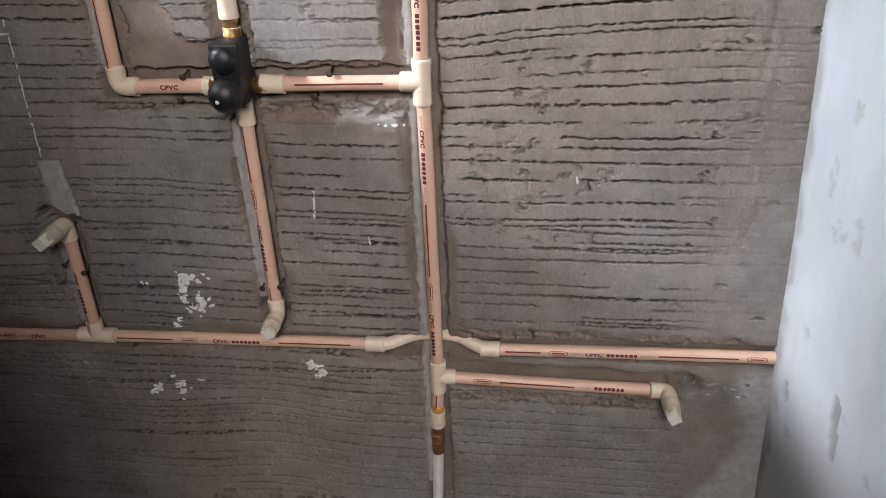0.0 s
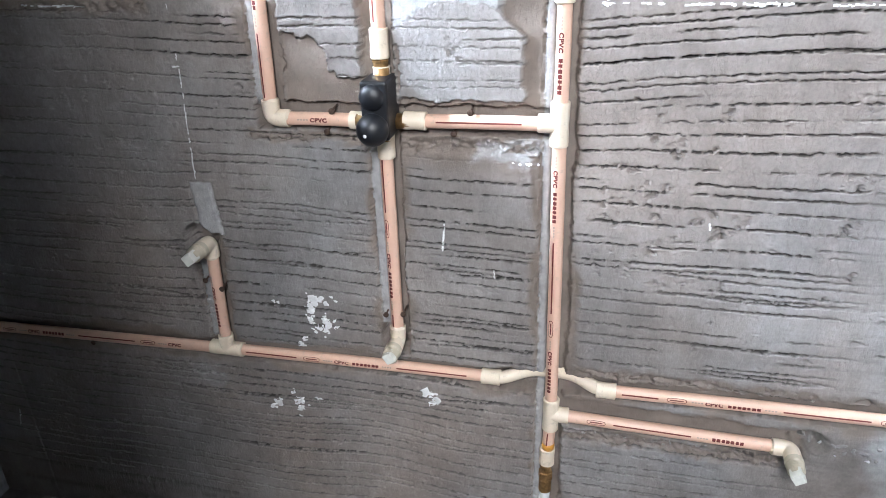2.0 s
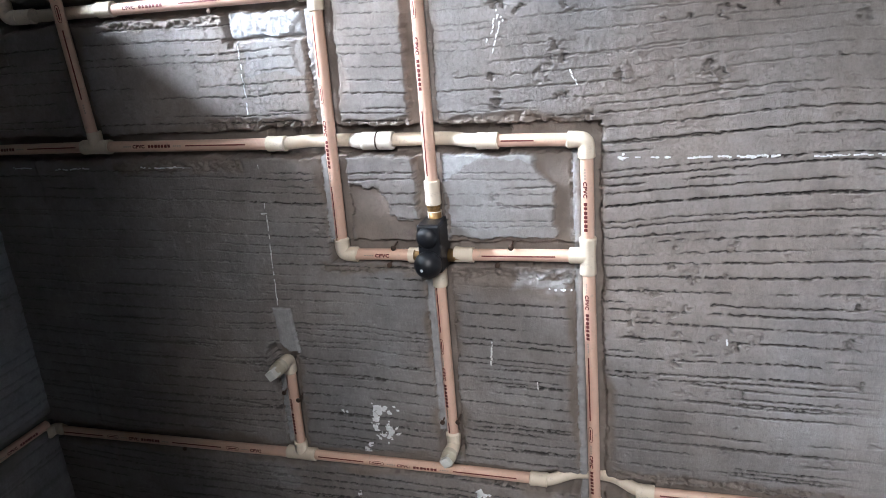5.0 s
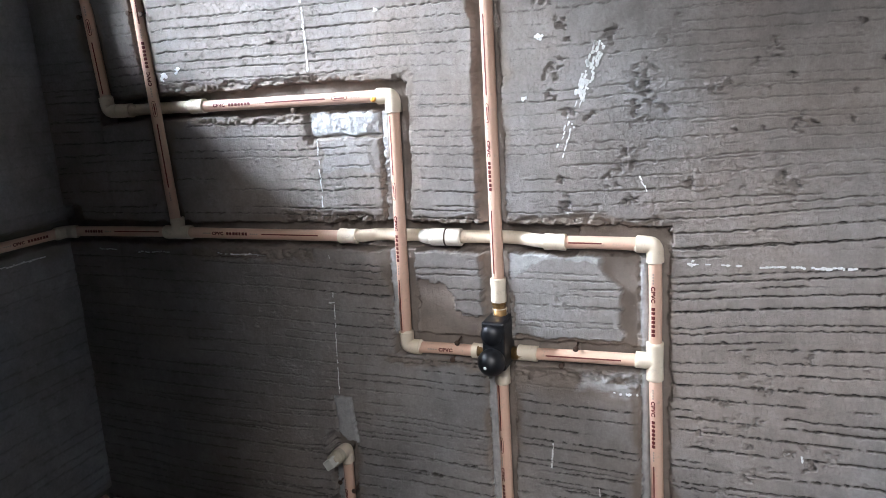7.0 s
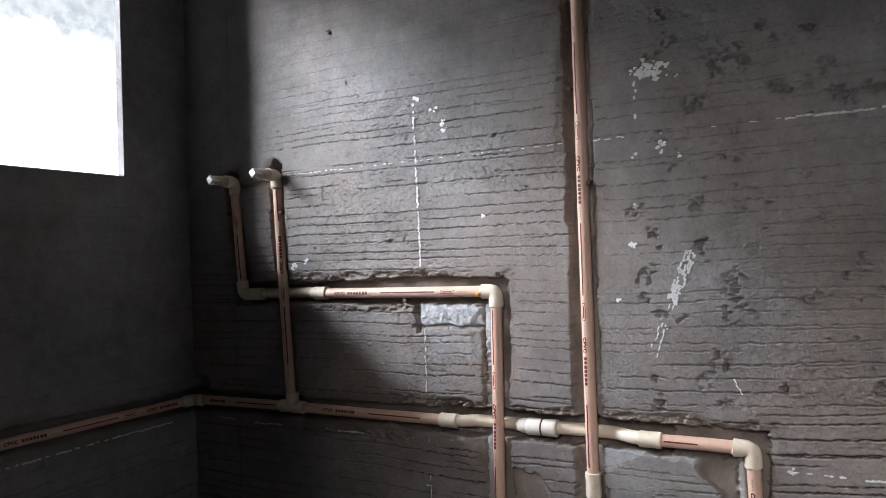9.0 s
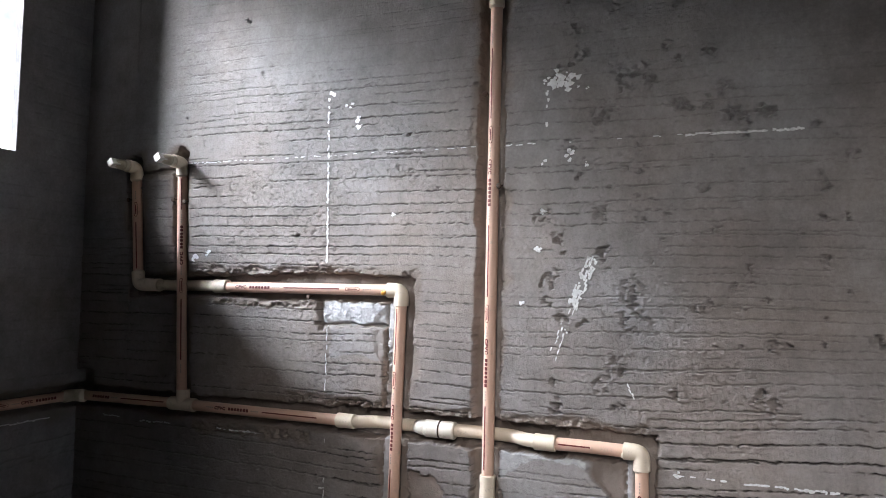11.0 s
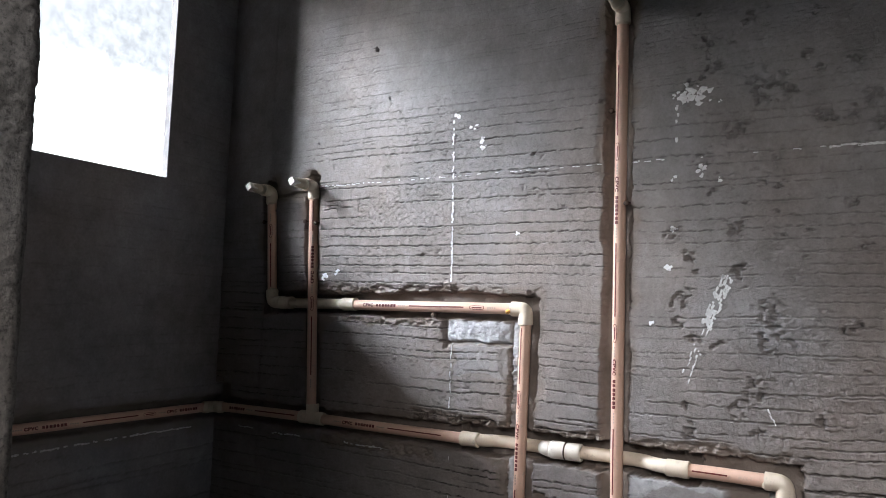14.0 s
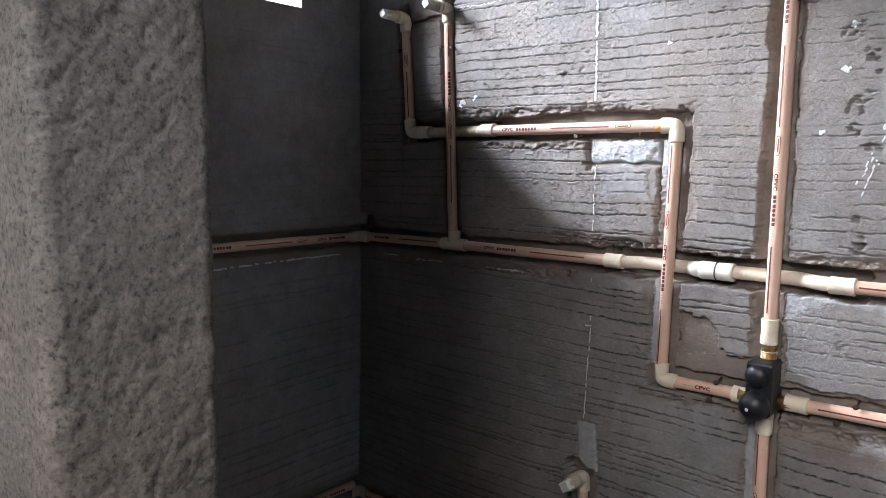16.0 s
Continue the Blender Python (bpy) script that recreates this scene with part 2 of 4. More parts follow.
HOLES = [(-1.294, 1.735, 0.017), (-1.159, 1.742, 0.019), (-0.415, 2.032, 0.022), (-0.79, 0.74, 0.03),
         (-1.43, 1.215, 0.035), (0.29, 0.455, 0.03), (-0.42, 0.58, 0.03)]


def chase_field(x, z, wobble):
    """How deep the chases go at x, z, and how near their rims are."""
    depth, rim, strip = np.zeros_like(x), np.full_like(x, 1.0), np.zeros_like(x)
    for x0, z0, x1, z1, wl, wr, d in CHASES:
        dx, dz = x1 - x0, z1 - z0
        long = math.hypot(dx, dz)
        ux, uz = dx / long, dz / long
        along = (x - x0) * ux + (z - z0) * uz
        # left of a falling chase and above a level one count as the first side
        across = (x - x0) * uz - (z - z0) * ux if abs(dz) < abs(dx) else ((x - x0) * uz - (z - z0) * ux)
        reach = np.where(across < 0, wl, wr) if abs(dx) > abs(dz) else np.where(across > 0, wl, wr)
        gap = np.maximum(np.abs(across) + wobble - reach, np.maximum(-along - 0.02, along - long - 0.02) + wobble)
        bead = 0.0
        if wl > 0.0265 and abs(dz) > abs(dx) and z0 < 1.5:
            bead = step(0.0122, 0.0132, across + 0.15 * wobble) * step(-0.0012, -0.0028, gap - 0.5 * wobble) * step(-0.01, 0.0, along - 0.02) * step(long - 0.01, long - 0.03, along)
            strip = np.maximum(strip, bead)
        depth = np.maximum(depth, d * step(0.0015, -0.0025, gap) * (1 - 0.84 * bead))
        rim = np.minimum(rim, gap)
    return depth, rim, strip


def scored(x, z, seed, spacing=0.0215, strength=1.0):
    """Lines scratched across the wet plaster with a trowel edge."""
    sway = 0.034 * (fbm(x, z, 0.55, seed, 2) - 0.5) + 0.008 * (fbm(x, z, 0.16, seed + 3, 2) - 0.5) + 0.0026 * (fbm(x, z, 0.010, seed + 5, 3) - 0.5) + 0.0026 * (vnoise(x / 0.0056, z / 0.02, seed + 6) - 0.5)
    # the strokes rise beside the mixer and bow over the foot of the wall
    sway = sway - 0.085 * np.clip(x + 0.10, 0, 0.32) * step(0.86, 1.05, z) * step(1.55, 1.25, z)
    sway = sway - 0.020 * np.exp(-((x + 0.48) / 0.13) ** 2) * step(0.44, 0.36, z)
    u = (z + sway) / spacing
    line = np.floor(u)
    off = (lattice(line, line * 0 + 3, seed) - 0.5) * 0.62
    dist = (u - line - 0.5 - off) * spacing
    press = fbm(x / 4 + line * 7.7, z * 0 + line * 3.1, 0.050, seed + 9, 4, 0.6)
    tear = fbm(x, z, 0.008, seed + 12, 2)
    weight = lattice(line, line * 0 + 8, seed)
    on = step(0.31, 0.40, press + 0.10 * (weight - 0.35)) * step(0.16, 0.30, tear + 0.08)
    crumb = vnoise(x / 0.0058, line * 5.3, seed + 14)
    on = on * (0.12 + 0.88 * step(0.20, 0.33, crumb))
    fine = step(1.16, 1.34, z)
    wide = (0.0011 * (tear - 0.25) + 0.0010 * (crumb - 0.5) * step(0.45, 0.6, tear) + 0.0005 * weight) * (1 - 0.15 * fine) + 0.0004 - 0.0002 * fine
    wide = wide + 0.0011 * (vnoise(x / 0.0047, z / 0.003, seed + 17) - 0.45)
    wide = wide + 0.0011 * step(1.05, 0.60, z)
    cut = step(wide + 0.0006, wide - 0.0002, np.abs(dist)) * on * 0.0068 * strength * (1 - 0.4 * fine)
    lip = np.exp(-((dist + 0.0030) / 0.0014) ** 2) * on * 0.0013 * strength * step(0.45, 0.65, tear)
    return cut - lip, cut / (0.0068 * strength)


def craters(x, z, rng, count, x0, x1, z0, z1, small, large):
    """Spots where the plaster was torn, strewn over a stretch of the wall."""
    depth = np.zeros_like(x)
    for _ in range(count):
        torn_spot(depth, x, z, rng, rng.uniform(x0, x1), rng.uniform(z0, z1), small + (large - small) * rng.random() ** 2)
    return depth


def torn_spot(depth, x, z, rng, cx, cz, r, dug=0.0085, heaped=0.0035):
    """One ragged spot, partly dug out and partly heaped in crumbs."""
    i0, i1 = np.searchsorted(x[0], (cx - 2 * r, cx + 2 * r))
    j0, j1 = np.searchsorted(z[:, 0], (cz - 2 * r, cz + 2 * r))
    if i1 - i0 < 2 or j1 - j0 < 2:
        return
    xs, zs = x[j0:j1, i0:i1], z[j0:j1, i0:i1]
    k = int(rng.integers(99))
    rag, grit = fbm(xs, zs, r * 0.6, k, 3), fbm(xs, zs, 0.0068, k + 1, 3)
    d = np.hypot((xs - cx) * rng.uniform(0.7, 1.3), zs - cz) / r + (rag - 0.5) * 1.9
    patch = step(1.0, 0.55, d)
    depth[j0:j1, i0:i1] += patch * (dug * step(0.42, 0.62, grit) - heaped * step(0.62, 0.4, grit))


# larger torn spots (x, z): crumbs heaped beside the mixer, and pock marks up the wall beyond the riser
HEAPS = [(-0.020, 0.902), (-0.057, 0.862), (0.002, 0.798), (-0.075, 0.771), (-0.035, 0.757), (0.010, 0.721), (0.024, 0.965), (0.122, 0.844),
         (0.296, 1.047), (-0.385, 0.952), (-0.408, 0.930), (-0.305, 1.085), (0.318, 0.930), (0.310, 0.450), (0.345, 0.446), (0.385, 0.452), (0.33, 0.545), (0.37, 0.548)]
POCKS = [(-0.224, 2.022), (-0.167, 2.035), (-0.204, 1.950), (-0.259, 1.880), (-0.198, 1.847), (-0.225, 1.769), (-0.161, 1.831), (-0.275, 1.714),
         (-0.224, 1.601), (-0.315, 1.473), (-0.162, 1.476), (-0.173, 1.444), (-0.159, 1.413), (-0.191, 1.336), (-0.218, 1.299), (-0.021, 1.807),
         (0.016, 1.491), (-0.325, 1.595), (-0.090, 1.291), (0.048, 1.286)]


def tapped_wall():
    rng = np.random.default_rng(5)
    xs = np.concatenate([np.arange(-1.60, -1.30, 0.006), np.arange(-1.30, 0.30, 0.0027), np.arange(0.30, 0.62, 0.006)])
    zs = np.concatenate([np.arange(-0.05, 0.12, 0.012), np.arange(0.12, 2.16, 0.00125), np.arange(2.16, TOP + 0.02, 0.012)])
    x, z = np.meshgrid(xs, zs)
    wobble = 0.006 * (fbm(x, z, 0.008, 23, 2) - 0.5) + 0.010 * (fbm(x, z, 0.03, 21, 3) - 0.5) + 0.008 * (fbm(x, z, 0.11, 27, 2) - 0.5)
    chase, rim, strip = chase_field(x, z, wobble)
    # smooth mortar smeared beside the chases
    smear = step(0.022, 0.002, rim + 0.060 * (fbm(x, z, 0.08, 31, 4) - 0.40))
    smear = np.maximum(smear, step(0.05, 0.0, np.maximum(np.abs(x + 0.30) - 0.11, np.abs(z - 0.945) - 0.012) + 0.05 * (fbm(x, z, 0.07, 35) - 0.5)))
    smear = np.maximum(smear, step(0.012, 0.0, np.maximum(np.abs(x + 0.52) - 0.06, np.abs(z - 1.045) - 0.05) + 0.03 * (fbm(x, z, 0.06, 36) - 0.5)))
    # the island of old plaster between the pipes beside the riser, with mortar round it
    bay = np.maximum(np.abs(x + 0.285) - 0.112, np.abs(z - 1.085) - 0.085)
    ix, iz = x + 0.298, z - 1.088
    island = np.maximum(np.maximum(np.abs(ix) - 0.098, np.abs(iz) - 0.071), np.maximum(0.6 * ix + 0.8 * iz - 0.080, 0.86 * iz - 0.5 * ix - 0.077))
    island = island + 0.022 * (fbm(x, z, 0.030, 41, 4) - 0.5) + 0.006 * (fbm(x, z, 0.007, 42, 2) - 0.5)
    gap = step(0.003, -0.003, bay) * step(-0.0012, 0.0012, island)
    rimlit = gap * step(-0.232, -0.245, x + 0.02 * (fbm(x, z, 0.02, 44) - 0.5)) * step(1.095, 1.110, z)
    # the smaller bay on its other side: old plaster above and a torn wedge of it, mortar below
    bay2 = np.maximum(np.abs(x + 0.512) - 0.072, np.abs(z - 1.088) - 0.088)
    upper = 1.108 - z - 0.10 * (x + 0.51)
    wedge = np.maximum(np.maximum(x + 0.441, 1.046 - z), -(0.857 * (x + 0.535) + 0.514 * (z - 1.117)))
    old = np.minimum(upper, wedge) + 0.026 * (fbm(x, z, 0.022, 43, 4) - 0.5) + 0.008 * (fbm(x, z, 0.007, 45, 2) - 0.5)
    gap2 = step(0.003, -0.003, bay2) * step(-0.0012, 0.0012, old)
    in_bays = np.maximum(step(0.004, -0.004, bay), step(0.004, -0.004, bay2))
    smear = np.maximum(smear * (1 - in_bays), np.maximum(gap * (1 - rimlit), gap2))
    # chipped strips along the upper rims, and the block broken out under the heated run
    ragged = 0.5 * fbm(x, z, 0.018, 51, 4) + 0.5 * fbm(x, z, 0.0065, 52, 3)
    chip, crumbs = np.zeros_like(x), np.zeros_like(x)
    for x0, x1, zc, h in ((-1.13, -0.585, 1.486, 0.009), (-0.86, -0.66, 1.225, 0.016), (-0.72, -0.14, 1.226, 0.010),
                          (-0.10, 0.40, 0.548, 0.010), (-1.10, -0.80, 1.15, 0.012), (-0.14, 0.27, 0.405, 0.012), (-1.06, -0.80, 1.420, 0.010), (-0.40, -0.17, 0.945, 0.014),
                          (-0.66, -0.45, 0.948, 0.010), (-0.64, -0.615, 1.30, 0.07)):
        band = np.maximum(np.maximum(x0 - x, x - x1), np.abs(z - zc - 0.022 * (fbm(x, z, 0.035, 53, 3) - 0.5)) - h)
        here = step(0.006, -0.008, band + 0.02 * (ragged - 0.5))
        chip += here * (0.011 * step(0.30, 0.72, ragged) - 0.002)
        crumbs = np.maximum(crumbs, here)
    block = np.maximum(np.abs(x + 0.698) - 0.088, np.abs(z - 1.405) - 0.024) + 0.018 * (fbm(x, z, 0.03, 55, 3) - 0.5)
    block2 = np.maximum(np.abs(x + 0.690) - 0.070, np.abs(z - 1.345) - 0.030) + 0.020 * (fbm(x, z, 0.03, 57, 3) - 0.5)
    broken = step(0.003, -0.003, block) * (0.004 + 0.006 * (ragged - 0.5))
    seam = 0.010 * np.exp(-((z - 1.382 - 0.01 * (fbm(x, z, 0.03, 58, 2) - 0.5)) / 0.003) ** 2) * step(0.003, -0.003, np.abs(x + 0.715) - 0.08)
    seam += 0.010 * np.exp(-((x + 0.785 + 0.03 * (fbm(x, z, 0.03, 59, 2) - 0.5)) / 0.005) ** 2) * step(0.0, -0.004, np.abs(z - 1.40) - 0.035)
    bare = 0.85 * step(0.0, -0.004, block) + 0.25 * step(0.0, -0.004, block2)
    wash = np.maximum(np.abs(x + 0.225) - 0.055, np.abs(z - 0.942) - 0.018) + 0.045 * (fbm(x, z, 0.05, 66, 4) - 0.5)
    slurry = 0.55 * step(0.006, -0.010, wash) * step(0.35, 0.6, fbm(x / 3, z, 0.010, 67, 3))
    across = x + 0.762 + 0.10 * (z - 0.80)
    pad = np.maximum(np.abs(across) - 0.021, np.abs(z - 0.803) - 0.050) + 0.25 * wobble
    coat = step(0.0, 0.06, x - 0.345 + 0.14 * (fbm(x, z, 0.09, 68, 4) - 0.5)) * step(0.53, 0.47, z + 0.03 * (fbm(x, z, 0.03, 69) - 0.5))
    patch = step(0.0, -0.02, np.hypot((x + 0.81) / 1.4, z - 0.435) - 0.035 + 0.05 * (fbm(x, z, 0.03, 70, 4) - 0.5))
    # second term's island whitening puts the light it catches into its colour
    bare = np.clip(bare + 0.75 * rimlit + 0.15 * step(0.0, -0.004, bay) * (1 - gap) + 0.62 * step(0.002, -0.002, pad) + slurry + 0.75 * coat + 0.22 * patch, 0, 1)
    # scratches fade where the plaster was floated smooth
    calm = step(0.36, 0.52, fbm(x, z, 0.30, 61, 3)) * 0.3 + 0.7
    calm = calm * (1 - 0.75 * step(-1.08, -1.26, x) * step(1.45, 1.6, z)) * (1 - 0.8 * step(0.24, 0.34, x))
    calm = calm * (1 - 0.5 * step(-0.70, -0.95, x) * step(1.2, 1.1, z)) * (1 - 0.72 * step(1.74, 1.92, z)) * (1 - 0.50 * step(-0.35, -0.20, x) * step(1.20, 1.35, z))
    calm = calm * (1 - 0.5 * step(0.22, 0.27, x) * step(1.0, 0.8, z)) * (1 - coat) * (1 - 0.4 * in_bays)
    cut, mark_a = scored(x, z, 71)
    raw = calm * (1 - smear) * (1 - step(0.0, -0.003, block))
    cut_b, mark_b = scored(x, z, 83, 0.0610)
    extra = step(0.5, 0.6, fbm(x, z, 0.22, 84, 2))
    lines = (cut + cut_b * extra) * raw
    # how far each scratched line is painted dark to carry its shade
    recess_shade = np.maximum(mark_a, mark_b * extra) * raw
    grit = step(0.72, 0.80, fbm(x, z, 0.010, 86, 3)) * step(0.45, 0.6, fbm(x, z, 0.12, 87, 2))
    lines = lines - 0.0035 * grit * raw
    ring = np.abs(pad)
    barrel = np.sqrt(np.clip(1 - (across / 0.0215) ** 2, 0, 1))
    lines = lines * step(0.0, 0.006, pad) + 0.006 * step(0.0034, 0.0012, ring) - 0.005 * barrel * step(0.001, -0.002, pad)
    recess_shade = recess_shade * step(0.0, 0.006, pad)
    ridge = x - 0.320 - 0.0587 * (1.129 - z) - 0.006 * (fbm(x * 0, z, 0.05, 65, 3) - 0.5)
    ends = step(0.70, 0.76, z) * step(1.22, 1.15, z)
    lines = lines + ends * (0.005 * np.exp(-(ridge / 0.002) ** 2) - 0.004 * np.exp(-((ridge - 0.007) / 0.004) ** 2) + 0.004 * np.exp(-((ridge - 0.014) / 0.002) ** 2))
    pits = craters(x, z, rng, 110, -0.33, 0.24, 1.20, 2.16, 0.004, 0.016)
    pits += craters(x, z, rng, 34, -0.08, 0.10, 0.74, 1.00, 0.005, 0.013)
    pits += craters(x, z, rng, 40, -0.08, 0.40, 0.60, 1.30, 0.003, 0.012)
    pits += craters(x, z, rng, 60, -1.25, -0.15, 0.30, 2.1, 0.002, 0.007)
    pits += craters(x, z, rng, 10, 0.26, 0.42, 0.6, 1.3, 0.006, 0.018)
    for cx, cz in HEAPS:
        torn_spot(pits, x, z, rng, cx, cz, rng.uniform(0.014, 0.024), 0.005, 0.0080)
    for cx, cz in POCKS:
        torn_spot(pits, x, z, rng, cx, cz, rng.uniform(0.013, 0.025), 0.0065, 0.0045)
    # torn pits get a little of the painted shade too
    recess_shade = np.maximum(recess_shade, 0.2 * step(0.002, 0.008, pits) * (1 - smear))
    swell = 0.010 * (fbm(x, z, 0.5, 91, 2) - 0.5) + 0.0030 * (fbm(x, z, 0.06, 93, 3) - 0.5) + 0.0013 * (fbm(x, z, 0.011, 95, 3) - 0.5)
    # nicks and dragged grains between the lines
    swell = swell + 0.0018 * step(0.74, 0.82, fbm(x, z, 0.0075, 96, 2)) * step(0.40, 0.62, fbm(x, z, 0.10, 98, 3)) - 0.0008 * step(0.72, 0.80, fbm(x * 1.6, z, 0.010, 94, 2))
    swell = swell * (1 - 0.6 * smear)
    depth = swell + lines + pits * (1 - smear) + chip + broken + seam + 0.003 * smear + 0.007 * np.maximum(gap * (1 - rimlit), gap2) + rimlit * 0.018 * (ragged - 0.58)
    floor_rough = 0.004 * (fbm(x, z, 0.02, 97, 3) - 0.5)
    depth = np.where(chase > 0, np.maximum(depth, 0) * (1 - chase / 0.02 * 0.8).clip(0, 1) + chase + floor_rough * (chase > 0.008), depth)
    # the mortar bead left in the chase beside the pipes
    for hx, hz, r in HOLES:
        d = np.hypot(x - hx, z - hz) / r + 0.7 * (fbm(x, z, 0.012, 99, 3) - 0.5)
        depth = np.maximum(depth, 0.04 * step(1.05, 0.75, d))
    # chase beds take that mortar brown with the shade painted in
    inside = step(0.002, 0.010, chase)
    fill = np.clip(np.maximum(np.maximum(smear, inside), 0.9 * crumbs), 0, 1)
    pts = np.stack([x, W + depth, z], -1)
    me = grid_mesh("wall_north", pts, CEMENT, None, {"recess_shade": np.clip(recess_shade, 0, 1) * (1 - inside), "fill": fill * (1 - 0.7 * strip), "bare": np.clip(bare * (1 - inside * step(-0.004, 0.0, pad)) + 0.58 * strip, 0, 1)})
    ob = new("wall_north", me)
    tagged(ob, "grey cement plaster wall scored with lines and chased for pipes", "wall", kind="structure")
    bm = bmesh.new()
    box(bm, -1.62, 0.62, W + 0.055, W + 0.20, -0.05, TOP + 0.02)
    part("masonry", bm, CEMENT_SIDE, ob, smooth=False)
    return xs, zs, depth


SURFACE = tapped_wall()


def face_y(x, z):
    """The tapped wall's surface at x, z."""
    xs, zs, depth = SURFACE
    i = min(max(int(np.searchsorted(xs, x)), 1), len(xs) - 1)
    j = min(max(int(np.searchsorted(zs, z)), 1), len(zs) - 1)
    return W + float(min(depth[j, i], depth[j - 1, i], depth[j, i - 1], depth[j - 1, i - 1]))


# ---- the other walls, floor and ceiling ----
WY0, WY1, WZ0, WZ1 = 0.52, 0.916, 1.733, 2.31      # window opening in the side wall


def side_wall():
    ys = np.unique(np.concatenate([np.arange(-0.02, W + 0.03, 0.006), [WY0, WY1]]))
    zs = np.unique(np.concatenate([np.arange(-0.05, 0.4, 0.012), np.arange(0.4, 2.3, 0.0030), np.arange(2.3, TOP + 0.02, 0.012), [WZ0, WZ1]]))
    y, z = np.meshgrid(ys, zs)
    depth = 0.008 * (fbm(y, z, 0.4, 11, 2) - 0.5) + 0.002 * (fbm(y, z, 0.03, 12, 3) - 0.5)
    wob = 0.010 * (fbm(y, z, 0.03, 13, 3) - 0.5)
    cut = np.maximum(step(0.003, -0.003, np.abs(z - 1.187) - 0.024 + wob), step(0.003, -0.003, np.abs(z - 0.518) - 0.018 + wob))
    away = np.minimum(np.abs(z - 1.18), np.abs(z - 0.518))
    smear = step(0.06, 0.02, away + 0.05 * (fbm(y, z, 0.08, 14, 3) - 0.5))
    edge = np.maximum(np.maximum(WY0 - y, y - WY1), np.maximum(WZ0 - z, z - WZ1))
    near = step(0.05, 0.02, edge)
    lines, mark_c = scored(y, z, 15, 0.027, 0.35)
    depth = depth + lines * (1 - smear) * (1 - near)
    depth = depth * (1 - cut) * step(0.0, 0.012, edge) + 0.018 * cut
    pts = np.stack([LEFT - depth, y, z], -1)
    cy, cz = (ys[1:] + ys[:-1]) / 2, (zs[1:] + zs[:-1]) / 2
    hole = ((cy > WY0) & (cy < WY1))[None, :] & ((cz > WZ0) & (cz < WZ1))[:, None]
    # the side wall's scratches carry the same painted shade, fainter
    ob = new("wall_west", grid_mesh("wall_west", pts, CEMENT_SIDE, ~hole, {"fill": np.clip(smear * 0.8 + cut, 0, 1), "recess_shade": 0.3 * mark_c * (1 - smear) * (1 - near), "bare": 0 * y}))
    tagged(ob, "dark grey cement plaster wall with a window opening", "wall", kind="structure")
    for y0, y1, z0, z1 in ((-0.0, W + 0.2, -0.05, 1.63), (-0.0, W + 0.2, 2.41, TOP), (-0.0, 0.42, 1.63, 2.41), (1.03, W + 0.2, 1.63, 2.41)):
        bm = bmesh.new()
        box(bm, LEFT - 0.15, LEFT - 0.045, y0, y1, z0, z1)
        part("masonry", bm, CEMENT_SIDE, ob, smooth=False)
    # reveal: a plaster lip that splays outwards
    bm = bmesh.new()
    lip, out = LEFT - 0.020, LEFT - 0.15
    rings = []
    for xx, g in ((LEFT, 0.0), (lip, 0.0), (out, 0.10)):
        rings.append([bm.verts.new((xx, yy, zz)) for yy, zz in ((WY0 - g, WZ0 - g), (WY1 + g, WZ0 - g), (WY1 + g, WZ1 + g), (WY0 - g, WZ1 + g))])
    for r, s in zip(rings, rings[1:]):
        for k in range(4):
            bm.faces.new((r[k], r[(k + 1) % 4], s[(k + 1) % 4], s[k]))
    structure("window_1", bm, CEMENT_SIDE, "unglazed window opening with plastered splayed reveal", "window")


def white_wall():
    ys = np.concatenate([np.arange(-0.069, W + 0.05, 0.008)])
    zs = np.concatenate([np.arange(-0.05, 0.2, 0.012), np.arange(0.2, 1.6, 0.006), np.arange(1.6, TOP + 0.02, 0.014)])
    y, z = np.meshgrid(ys, zs)
    lean = 0.386 + 0.083 * np.clip(1.1 - z, -0.1, 1.1)
    depth = 0.006 * (fbm(y, z, 0.25, 111, 3) - 0.5) + 0.0012 * (fbm(y, z, 0.02, 112, 3) - 0.5)
    flake = 0.5 * step(0.75, 0.79, fbm(y, z, 0.05, 113, 4)) + step(0.052, 0.046, np.hypot((y - 0.866 - 0.25 * (z - 0.60)) * 3.4, z - 0.595) + 0.05 * (fbm(y, z, 0.02, 114) - 0.5))
    flake = flake + 0.8 * step(0.020, 0.015, np.hypot((y - 1.036) * 1.6, z - 0.507) + 0.02 * (fbm(y, z, 0.015, 116) - 0.5))
    flake = np.clip(flake, 0, 1)
    edge = step(0.03, 0.0, W - y + 0.06 * (fbm(y, z, 0.05, 115, 3) - 0.6))
    depth += 0.004 * flake
    pts = np.stack([lean + depth, y, z], -1)[:, ::-1]
    bare = np.clip(flake * 0.9 + edge * 0.7, 0, 1)[:, ::-1]
    ob = new("wall_east", grid_mesh("wall_east", pts, PUTTY_WALL, None, {"fill": bare, "bare": 0 * bare}))
    tagged(ob, "wall coated in flaking bluish white putty", "wall", kind="structure")
    bm = bmesh.new()
    box(bm, 0.50, 0.64, -0.069, W + 0.2, -0.05, TOP)
    part("masonry", bm, CEMENT_SIDE, ob, smooth=False)


